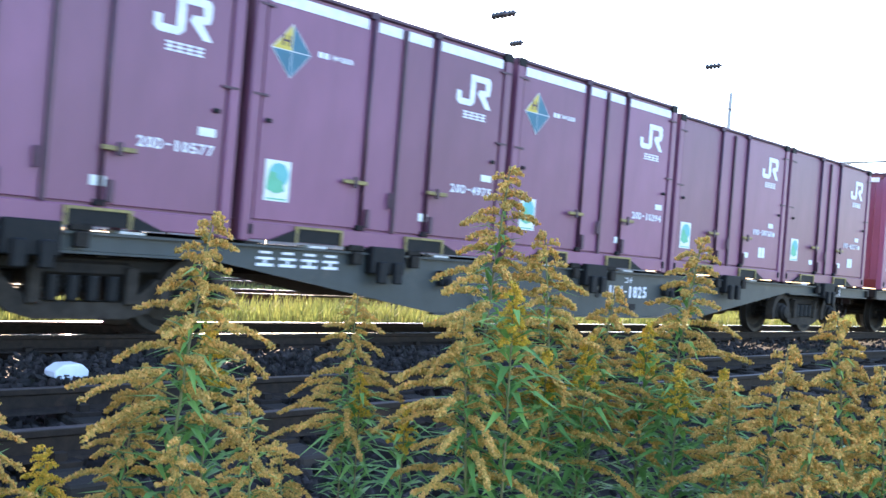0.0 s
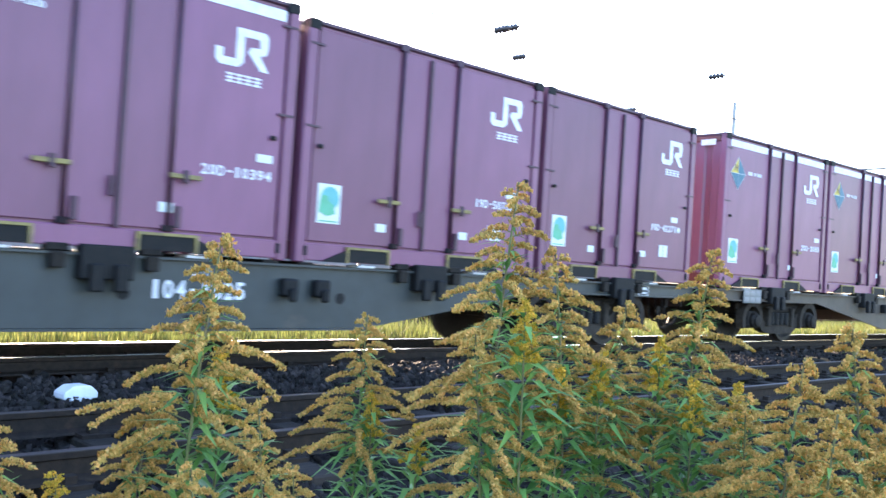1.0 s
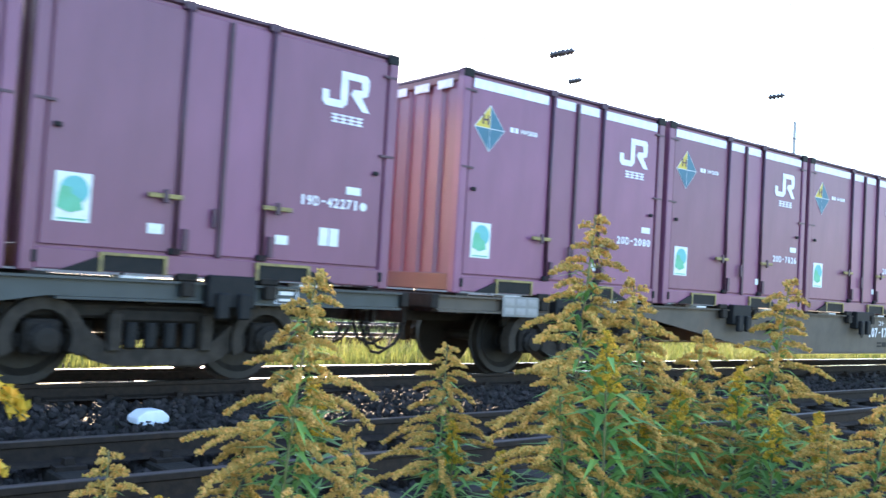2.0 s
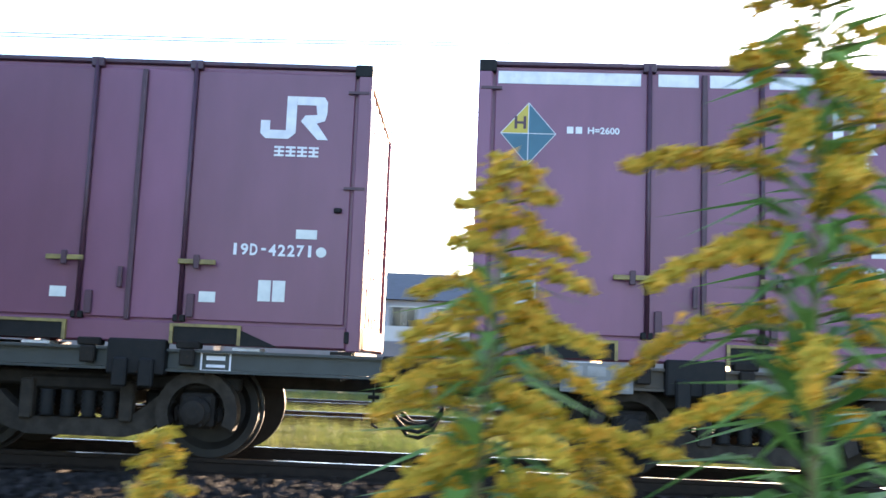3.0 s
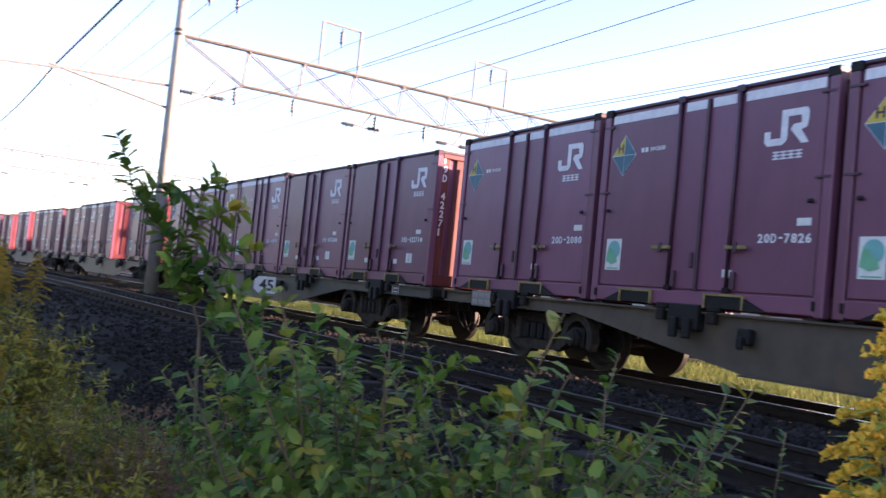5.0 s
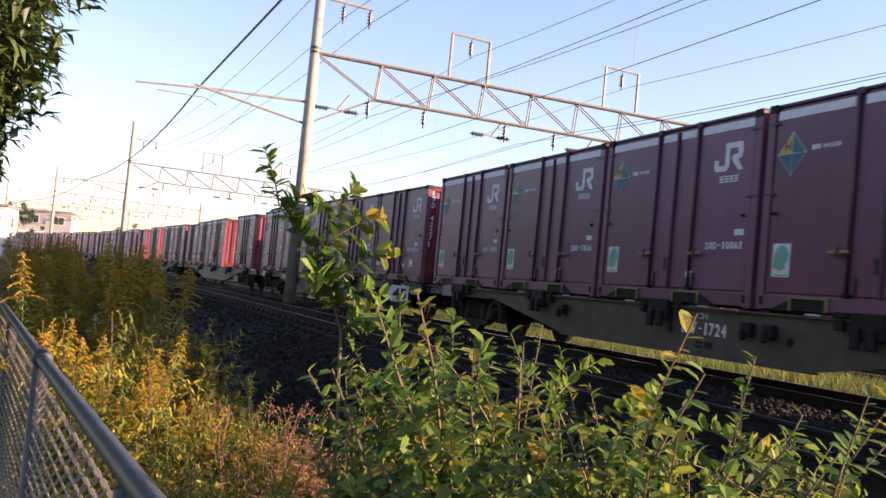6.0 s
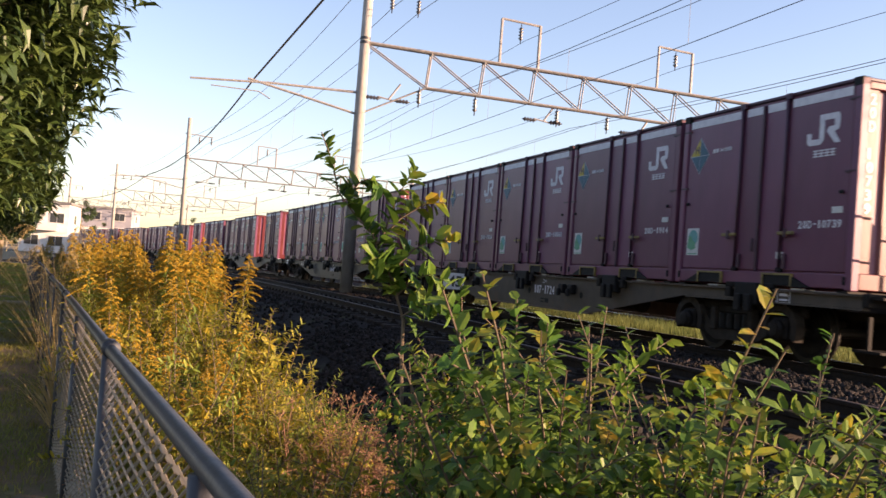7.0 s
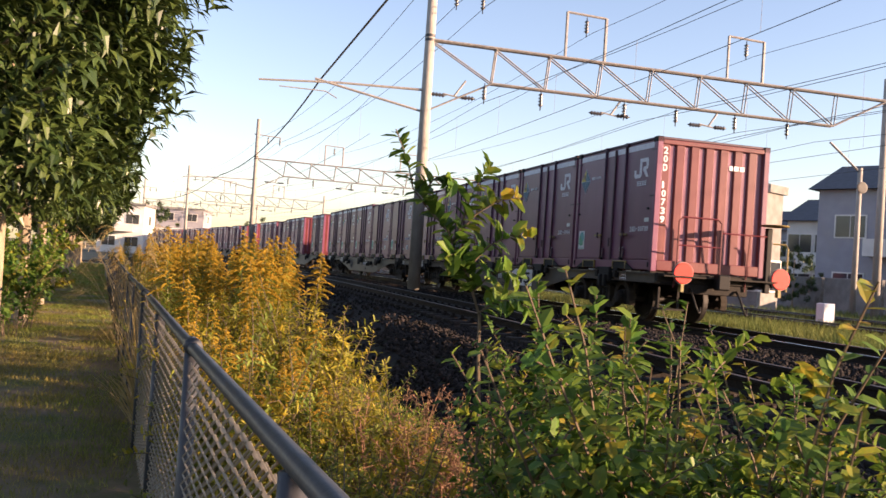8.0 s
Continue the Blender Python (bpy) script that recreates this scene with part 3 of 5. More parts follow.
def wheelset_mesh():
    bm = bmesh.new()
    tube(bm, ((0, -1.0, 0), (0, 1.0, 0)), 0.07, sides=10)
    for sy in (-1, 1):
        lathe(bm, [(0.1, sy * 0.47), (0.33, sy * 0.49), (0.46, sy * 0.495), (0.46, sy * 0.52), (0.435, sy * 0.525), (0.428, sy * 0.62), (0.36, sy * 0.62), (0.3, sy * 0.57), (0.14, sy * 0.57), (0.13, sy * 0.64)], "y", 28)
    return bm


def wagon(paint, writing, detail=True, tail=False):
    p = M[paint]
    w = thing("flat_wagon", ("blue-grey" if paint == "blue_grey" else "dusty brown-grey") + " steel container flat wagon on two bogies", "wagon", "wagons of the train")
    L2 = 9.71
    prof = [(-L2, 0.93), (-L2, 0.79), (-6.05, 0.79), (-3.0, 0.31), (3.0, 0.31), (6.05, 0.79), (L2, 0.79), (L2, 0.93)]
    for sy in (-1, 1):
        part("side_sill", shared(f"side_sill/{paint}", lambda: prism(bmesh.new(), prof, -0.015, 0.015), p), None, w, m=pose(0, sy * 1.17, 0))
        for q, row in enumerate(((-L2, L2, -0.07, 0.07, 0.932, 0.955), (-L2, -6.1, -0.06, 0.06, 0.765, 0.787), (6.1, L2, -0.06, 0.06, 0.765, 0.787), (-3.0, 3.0, -0.05, 0.06, 0.285, 0.307))):
            part("sill_flange", shared(f"sill_flange/{paint}{q}", lambda: boxes(row), p), None, w, m=pose(0, sy * 1.17, 0))
    part("centre_sill", shared("centre_sill", lambda: boxes((-L2, L2, -0.25, 0.25, 0.62, 0.93)), M["bogie"]), None, w)
    for i in range(17):
        part("cross_beam", shared("cross_beam", lambda: boxes((-0.06, 0.06, -1.14, 1.14, 0.74, 0.93)), M["bogie"]), None, w, m=pose(-9.3 + i * 1.1625, 0, 0))
    for sx in (-1, 1):
        part("end_beam", shared(f"end_beam/{paint}", lambda: boxes((-0.05, 0.05, -1.24, 1.24, 0.8, 0.965), (-0.03, 0.03, -0.7, 0.7, 0.6, 0.8), bevel=0.012), M["bogie"]), None, w, m=pose(sx * (L2 + 0.052), 0, 0))
        part("coupler", shared("coupler", lambda: boxes((-0.2, 0.12, -0.09, 0.09, -0.1, 0.1), (0.1, 0.3, -0.14, 0.12, -0.15, 0.15), bevel=0.03), M["black"]), None, w, m=pose(sx * (L2 + 0.12), 0, 0.85, 0, 0, 0 if sx > 0 else 180))
        if sx > 0 and not tail:
            # hoses that hang in loops between two wagons
            for hy, low in ((-0.62, 0.3), (-0.5, 0.24), (-0.36, 0.34), (0.4, 0.3), (0.55, 0.26)):
                part("brake_hose", shared(f"brake_hose/{hy}", lambda: tube(bmesh.new(), [(-0.06, 0, 0.8), (-0.05, 0, 0.6), (0.02, 0.01, 0.42), (0.13, 0.02, low + 0.02), (0.24, 0.0, low), (0.36, 0.0, low + 0.06), (0.44, 0.01, 0.46), (0.48, 0, 0.64), (0.5, 0, 0.8)], 0.02, 0.018, 7), M["black"], True), None, w, m=pose(sx * (L2 + 0.06), hy, 0.0))
            part("air_cock", shared("air_cock", lambda: tubes((((0, 0, 0.78), (0, 0, 0.36)), 0.012), (((0, 0, 0.36), (0.05, 0, 0.33)), 0.012), (((-0.05, 0, 0.6), (0.05, 0, 0.6)), 0.02)), M["black"]), None, w, m=pose(sx * (L2 - 0.1), -0.75, 0))
        elif sx > 0:
            for hy in (-0.55, 0.45):
                part("brake_hose", shared("brake_hose/end", lambda: tube(bmesh.new(), [(0, 0, 0.7), (0.12, 0.02, 0.55), (0.18, 0.05, 0.38), (0.16, 0.12, 0.26), (0.08, 0.2, 0.26), (0.02, 0.24, 0.36)], 0.022, 0.02, 7), M["black"], True), None, w, m=pose(sx * (L2 + 0.1), hy, 0.0))
        bogie(w, sx * 7.1, paint)
    for i in range(5):
        cx = (i - 2) * PITCH
        for q in (-1, 1):
            part("lock_block", shared("lock_block", lambda: boxes((-0.1, 0.1, -0.07, 0.05, 0.0, 0.07), (-0.06, 0.06, -0.1, -0.02, -0.14, 0.0), bevel=0.012), M["bogie"]), None, w, m=pose(cx + q * 0.42, -1.19, 0.958))
        part("clamp_unit", shared("clamp_unit", lambda: boxes((-0.24, 0.24, -0.1, 0.05, -0.2, 0.1), (-0.17, -0.05, -0.16, -0.09, -0.3, -0.06), (0.05, 0.17, -0.16, -0.09, -0.3, -0.06), bevel=0.015), M["black"]), None, w, "black steel container clamp", m=pose(cx, -1.21, 0.93))
        for q in (-0.9, 0.9):
            part("rest_pad", shared("rest_pad", lambda: boxes((-0.12, 0.12, -0.1, 0.1, 0.0, 0.026), bevel=0.006), M["white"]), None, w, m=pose(cx + q, -1.1, 0.958))
        for q in (-1, 1):
            part("deck_bearer", shared("deck_bearer", lambda: boxes((-0.09, 0.09, -1.2, 1.2, 0.957, 0.984)), M["bogie"]), None, w, m=pose(cx + q * 1.7, 0, 0))
    if detail:
        kana = part("kind_bars", boxes((0, 0.08, -0.002, 0.002, 0, 0.012), (0.07, 0.082, -0.002, 0.002, 0, 0.07), (0, 0.08, -0.002, 0.002, 0.06, 0.072), (0.11, 0.19, -0.002, 0.002, 0.035, 0.047), (0.144, 0.156, -0.002, 0.002, -0.005, 0.08)), M["white"], w, m=pose(0.85, -1.188, 0.8))
        spell(writing, 1.0, 0.17, w, 0.45, -1.19, 0.58)
        part("inspection_bars", boxes((0, 0.16, -0.002, 0.002, 0, 0.03), (0, 0.16, -0.002, 0.002, 0.06, 0.09), (0.2, 0.36, -0.002, 0.002, 0, 0.09)), M["black"], w, m=pose(0.8, -1.189, 0.4))
        for i in range(4 if paint == "blue_grey" else 0):
            part("notice_bar", shared("notice_bar", lambda: boxes((0, 0.2, -0.002, 0.002, 0, 0.035), (0, 0.2, -0.002, 0.002, 0.08, 0.11), (0.03, 0.17, -0.002, 0.002, 0.15, 0.18), (0.085, 0.115, -0.002, 0.002, 0.035, 0.08)), M["white"]), None, w, "white painted notice strokes", m=pose(-5.45 + i * 0.27, -1.188, 0.745, 0, 0, 0) @ Matrix.Diagonal((1, 1, 0.85, 1)))
        for q in (0.2, 2.6):
            part("sill_hole", lathe(bmesh.new(), [(0.06, -0.004), (0.06, 0.004)], "y", 14), M["black"], w, m=pose(q, -1.186, 0.62))
        bp = part("brake_plate", boxes((-0.3, 0.3, -0.004, 0.004, -0.12, 0.12)), M["wall"] if paint == "brown_grey" else M["blue_grey"], w, "pale plate of six fields", m=pose(-8.45, -1.245, 0.855))
        for i in range(3):
            for j in range(2):
                part("field", shared(f"field/w{paint}", lambda: boxes((-0.075, 0.075, -0.002, 0.002, -0.04, 0.04)), M["truss"] if paint == "brown_grey" else M["white"]), None, bp, m=pose(-0.19 + i * 0.19, -0.007, -0.055 + j * 0.11))
        bx = part("inspection_frame", boxes((-0.13, 0.13, -0.002, 0.002, -0.13, -0.115), (-0.13, 0.13, -0.002, 0.002, 0.115, 0.13), (-0.13, -0.115, -0.002, 0.002, -0.115, 0.115), (0.115, 0.13, -0.002, 0.002, -0.115, 0.115), (-0.08, 0.08, -0.002, 0.002, 0.02, 0.08), (-0.08, 0.08, -0.002, 0.002, -0.08, -0.04)), M["white"], w, m=pose(8.3, -1.19, 0.86) @ Matrix.Diagonal((1, 1, 0.6, 1)))
        if paint == "blue_grey":
            part("handbrake_wheel", tubes(([(0.2 * math.cos(i * math.tau / 16), 0, 0.2 * math.sin(i * math.tau / 16)) for i in range(17)], 0.014), *[(((0, 0, 0), (0.19 * math.cos(i * math.tau / 4), 0, 0.19 * math.sin(i * math.tau / 4))), 0.012) for i in range(4)]), M["wall"], w, m=pose(-2.2, -1.24, 0.62))
        for q in (1.9, 2.3, -0.7 - 2.2):
            part("air_valve", shared("air_valve", lambda: boxes((-0.09, 0.09, -0.12, 0.0, -0.09, 0.09), (-0.04, 0.04, -0.18, -0.1, -0.14, 0.0), bevel=0.02), M["black"]), None, w, m=pose(q, -1.186, 0.72))
        part("air_tank", lathe(bmesh.new(), [(0.1, -0.55), (0.2, -0.5), (0.2, 0.5), (0.1, 0.55)], "x", 16), M["bogie"], w, m=pose(1.5, 0.5, 0.55))
    if tail:
        e = L2 + 0.1
        rl = lambda pts, r: tubes((pts, r))
        part("handrail", rl([(e, -0.9, 0.7), (e + 0.1, -0.9, 1.1), (e + 0.1, -0.9, 1.95), (e + 0.1, -0.82, 2.03), (e + 0.1, -0.08, 2.03), (e + 0.1, 0.0, 1.95), (e + 0.1, 0.0, 0.9)], 0.017), M["maroon_end"], w)
        part("handrail", rl([(e + 0.1, -0.9, 1.5), (e + 0.1, 0.0, 1.5)], 0.015), M["maroon_end"], w)
        part("handrail", rl([(e + 0.1, 0.0, 1.78), (e + 0.1, 1.05, 1.78)], 0.015), M["maroon_end"], w)
        part("handrail", rl([(e, 0.62, 0.7), (e + 0.1, 0.62, 1.78)], 0.014), M["maroon_end"], w)
        part("handrail", rl([(e, 1.2, 1.66), (e + 0.05, 1.45, 1.66), (e + 0.05, 1.5, 1.58), (e + 0.05, 1.5, 0.75)], 0.017), M["bar_yellow"], w, "yellow grab rail")
        part("brake_column", boxes((e + 0.02, e + 0.12, 0.98, 1.1, 0.7, 1.95), bevel=0.015), M["black"], w)
        part("brake_hand_wheel", lathe(bmesh.new(), [(0.05, -0.02), (0.25, 0.0), (0.27, 0.015), (0.25, 0.03), (0.05, 0.035)], "z", 24), M["bar_yellow"], w, m=pose(e + 0.28, 1.02, 1.97))
        for yy in (-0.78, 1.3):
            rd = part("tail_disc", lathe(bmesh.new(), [(0.195, 0.0), (0.2, 0.012), (0.19, 0.02)], "x", 28), M["disc"], w, "round red tail reflector disc", m=pose(e + 0.14, yy, 0.98))
            part("rim", lathe(bmesh.new(), [(0.215, -0.012), (0.215, -0.002)], "x", 28), M["wall"], rd)
            part("bracket", boxes((-0.1, 0.0, -0.03, 0.03, -0.35, 0.0)), M["bar_yellow"], rd)
        part("step", boxes((e - 0.25, e + 0.2, -1.2, -0.75, 0.28, 0.31), (e - 0.02, e + 0.01, -1.2, -1.16, 0.3, 0.7), (e - 0.02, e + 0.01, -0.8, -0.76, 0.3, 0.7)), M["bogie"], w)
        part("deck_plate", boxes((e - 0.05, e + 0.2, -1.2, 1.2, 0.9, 0.93)), M["bogie"], w)
    return w


MOVERS = []      # things of the train and their place behind its first axle: (thing, metres ahead of the tail for its wagon's centre, offset in the wagon)


def build_train():
    mine = [
        ("brown_grey", "107-1724", [("20D", "10739"), ("20D", "1914"), ("20D", "10061"), ("20D", "7826"), ("20D", "2080")]),
        ("blue_grey", "104-1825", [("19D", "42271"), ("19D", "50768"), ("20D", "10394"), ("20D", "4975"), ("20D", "10577")]),
        ("blue_grey", "", [None, ("red", ""), ("20D", "1"), ("20D", "1"), ("19D", "1")]),
        ("brown_grey", "", [("20D", "1"), ("20D", "1"), None, ("cream", ""), ("19D", "1")]),
        ("blue_grey", "", [("20D", "1"), ("19D", "1"), ("20D", "1"), ("20D", "1"), ("20D", "1")]),
        ("blue_grey", "", [("19D", "1"), ("20D", "1"), ("20D", "1"), ("20D", "1"), ("19D", "1")]),
        ("brown_grey", "", [("20D", "1"), ("20D", "1"), ("19D", "1"), ("20D", "1"), ("20D", "1")]),
        ("blue_grey", "", [("20D", "1")] * 5),
    ]
    plain_set, plain_wagon = {}, {}
    for k, (paint, writing, load) in enumerate(mine):
        u = 2 * PITCH + CL / 2 + k * WAGON
        if k < 2:
            w = wagon(paint, writing, True, k == 0)
        elif paint in plain_wagon:
            w = copy_thing(plain_wagon[paint], pose(0, 0, 0))
        else:
            w = plain_wagon[paint] = wagon(paint, "", False)
        MOVERS.append((w, u, Matrix.Identity(4)))
        for i, it in enumerate(load):
            if not it:
                continue
            kind, num = it
            if kind in ("red", "cream"):
                c = container("20D", "4975", "maroon", kind)
            elif num == "1":
                if kind not in plain_set:
                    plain_set[kind] = container(kind, "4975" if kind == "20D" else "42271")
                    c = plain_set[kind]
                else:
                    c = copy_thing(plain_set[kind], pose(0, 0, 0))
            else:
                c = container(kind, num, end_number=f"{kind}-{num}" if num in ("10739", "42271") else "")
            shift = {"red": 2.8, "cream": 2.1}.get(kind, 0.0)
            MOVERS.append((c, u, pose((2 - i) * PITCH + shift, 0, DECK)))
    old = SHARED["wheelset"]
    bm = wheelset_mesh()
    bm.to_mesh(old)
    bm.free()


def tail_at(t):
    return 40.494 - 7.115 * t


def motions():
    for ob, u, off in MOVERS:
        walk(ob, [(t, arc_pose(tail_at(t) - u) @ off) for t in (0, 1, 2, 3, 4, 5, 6, 7, 8)])
    for ws, ax in WHEELSETS[:12]:
        walk(ws, [(i * 2 / FPS, pose(ax, 0, AXLE_Z) @ Matrix.Rotation(-7.115 * i * 2 / FPS / AXLE_Z, 4, "Y")) for i in range(121)])


build_train()
# ---------- ground and tracks ----------
FD = Vector((-0.9903, -0.1392, 0))      # the fence runs this way
FN = Vector((-0.1392, 0.9903, 0))       # from the path towards the tracks
F0 = Vector((-3.54, -0.07, 0))          # a post of the fence
PATH_Z = -0.6


def ground_height(x, y):
    lat = math.hypot(x, y - (YC - R)) - R
    q = (Vector((x, y, 0)) - F0).dot(FN)
    if q < 0:
        return PATH_Z + 0.02 * noise.noise(Vector((x * 0.9, y * 0.9, 0)))
    bed = (-0.11 if -2.7 < lat < -1.25 else -0.25) if -5.6 < lat < 1.9 else (-0.2 - min(0.4, max(0.0, (-5.6 - lat) * 0.25)) if lat < 0 else -0.28)
    side = PATH_Z
    k = min(1.0, q / 2.2)
    return side + (bed - side) * k * k * (3 - 2 * k) + (0.03 * noise.noise(Vector((x * 1.3, y * 1.3, 3))) if lat < -5.4 else 0)


def build_ground():
    bm = bmesh.new()
    xs = [-1500, -600, -300, -150, -100] + [-70 + i * 1.4 for i in range(26)] + [-33 + i * 0.55 for i in range(96)] + [20 + i * 2 for i in range(20)] + [70, 100, 150, 300, 600, 1500]
    ys = [-600, -200, -60, -25, -12, -9] + [-7.5 + i * 0.4 for i in range(38)] + [8 + i for i in range(8)] + [18, 22, 26, 40, 80, 200, 600, 1500]
    grid = [[bm.verts.new((x, y, ground_height(x, y))) for y in ys] for x in xs]
    for i in range(len(xs) - 1):
        for j in range(len(ys) - 1):
            f = bm.faces.new((grid[i][j], grid[i + 1][j], grid[i + 1][j + 1], grid[i][j + 1]))
            c = f.calc_center_median()
            f.material_index = 1 if (c - F0).dot(FN) < 0.4 else 0
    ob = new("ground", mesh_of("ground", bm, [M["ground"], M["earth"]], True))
    tagged(ob, "stony soil beside the tracks and bare earth path", "ground", kind="structure")


def track(lat, s0, s1, top, label, name="railway_track"):
    t = thing(name, label, "track", "railway tracks", "structure")
    for side in (-1, 1):
        head, foot = bmesh.new(), bmesh.new()
        for bm, prof in ((foot, [(-0.065, -0.153), (0.065, -0.153), (0.06, -0.137), (0.012, -0.12), (0.012, -0.045), (0.032, -0.035), (0.032, -0.0035), (-0.032, -0.0035), (-0.032, -0.035), (-0.012, -0.045), (-0.012, -0.12), (-0.06, -0.137)]),
                         (head, [(-0.03, -0.0032), (0.03, -0.0032), (0.028, 0.0), (-0.028, 0.0)])):
            prev = None
            n = int((s1 - s0) / 2.5)
            for i in range(n + 1):
                s = s0 + (s1 - s0) * i / n
                ring = [bm.verts.new(arc(s, lat + side * 0.5655 + a, b)) for a, b in prof]
                if prev:
                    for j in range(len(prof)):
                        k = (j + 1) % len(prof)
                        bm.faces.new((prev[j], prev[k], ring[k], ring[j]))
                prev = ring
        r = part("rail", foot, M["rail_side"], t)
        part("rail_head", head, M[top], r, "worn bright running surface" if top == "rail_top" else "")
    return t


def sleepers(t, lat, s0, s1):
    me = mesh_of("sleeper", boxes((-0.11, 0.11, -1.05, 1.05, -0.33, -0.165), bevel=0.012), M["sleeper"])
    pl = mesh_of("rail_fastening", boxes((-0.09, 0.09, -0.17, 0.17, -0.165, -0.14), (-0.03, 0.03, -0.13, -0.07, -0.14, -0.1), (-0.03, 0.03, 0.07, 0.13, -0.14, -0.1)), M["rail_side"])
    n = int((s1 - s0) / 0.66)
    for i in range(n):
        s = s0 + i * 0.66
        a = part("sleeper", me, None, t, m=arc_pose(s + random.uniform(-0.03, 0.03), lat))
        for sd in (-1, 1):
            part("rail_fastening", pl, None, a, m=pose(0, sd * 0.5655, 0))


def stones(name, label, count, pick, size, material):
    """Loose broken stones as one heap."""
    shapes = []
    rnd = random.Random(5)
    for _ in range(6):
        b = bmesh.new()
        bmesh.ops.create_icosphere(b, subdivisions=1, radius=1.0)
        vs = [np.array(v.co) * rnd.uniform(0.65, 1.2) for v in b.verts]
        shapes.append((np.array(vs), np.array([[v.index for v in f.verts] for f in b.faces])))
        b.free()
    V, F, o = [], [], 0
    for _ in range(count):
        p = pick(rnd)
        vs, fs = shapes[rnd.randrange(6)]
        q = np.array(Euler((rnd.uniform(0, 6), rnd.uniform(0, 6), rnd.uniform(0, 6))).to_matrix())
        sc = size * rnd.uniform(0.6, 1.4)
        V.append((vs * np.array([1, 0.8, 0.65])) @ q.T * sc + np.array(p))
        F.append(fs + o)
        o += len(vs)
    me = bpy.data.meshes.new(name)
    me.from_pydata(np.concatenate(V).tolist(), [], np.concatenate(F).tolist())
    me.materials.append(material)
    return tagged(new(name, me), label, "ballast", kind="stuff")


def ballast_spot(s0, s1, l0, l1):
    def f(rnd):
        s, lat = rnd.uniform(s0, s1), rnd.uniform(l0, l1)
        p = arc(s, lat)
        p.z = ground_height(p.x, p.y) + rnd.uniform(-0.01, 0.03)
        return p
    return f


def blades(name, label, count, pick, h, w, material, lean=0.35, seed=3):
    """Grass as one sheet of single blades."""
    rnd = random.Random(seed)
    V, F = [], []
    for _ in range(count):
        p = pick(rnd)
        a, hh = rnd.uniform(0, 6.3), h * rnd.uniform(0.5, 1.3)
        d = Vector((math.cos(a), math.sin(a), 0))
        e = Vector((-d.y, d.x, 0)) * w
        l = hh * lean * rnd.uniform(0.2, 1.6)
        m = p + d * l * 0.35 + Vector((0, 0, hh * 0.6))
        t = p + d * l + Vector((0, 0, hh))
        o = len(V)
        V += [p - e, p + e, m + e * 0.8, m - e * 0.8, t]
        F += [(o, o + 1, o + 2, o + 3), (o + 3, o + 2, o + 4)]
    me = bpy.data.meshes.new(name)
    me.from_pydata([tuple(v) for v in V], [], F)
    me.materials.append(material)
    return tagged(new(name, me), label, "grass", kind="stuff")


def grass_spot(s0, s1, l0, l1, dz=-0.02):
    def f(rnd):
        while True:
            s, lat = rnd.uniform(s0, s1), rnd.uniform(l0, l1)
            p = arc(s, lat)
            if noise.noise(Vector((p.x * 0.6, p.y * 0.6, 7))) + rnd.uniform(-0.35, 0.6) > -0.1:
                p.z = ground_height(p.x, p.y) + dz
                return p
    return f


def fence_spot(a0, a1, q0, q1):
    def f(rnd):
        while True:
            p = F0 + FD * rnd.uniform(a0, a1) + FN * rnd.uniform(q0, q1)
            if noise.noise(Vector((p.x * 1.1, p.y * 1.1, 2))) + rnd.uniform(-0.5, 0.5) > -0.05:
                p.z = ground_height(p.x, p.y) - 0.01
                return p
    return f


build_ground()
main_track = track(0.0, -140, 90, "rail_top", "railway track with bright worn rail heads, in ballast")
near_track = track(-3.8, -140, 60, "rail_top_dull", "unused-looking railway track with dull rails, in ballast")
for lat in (6.2, 10.4):
    track(lat, -140, 90, "rail_top", "railway track in grass beyond the goods train")

# ---------- fence ----------


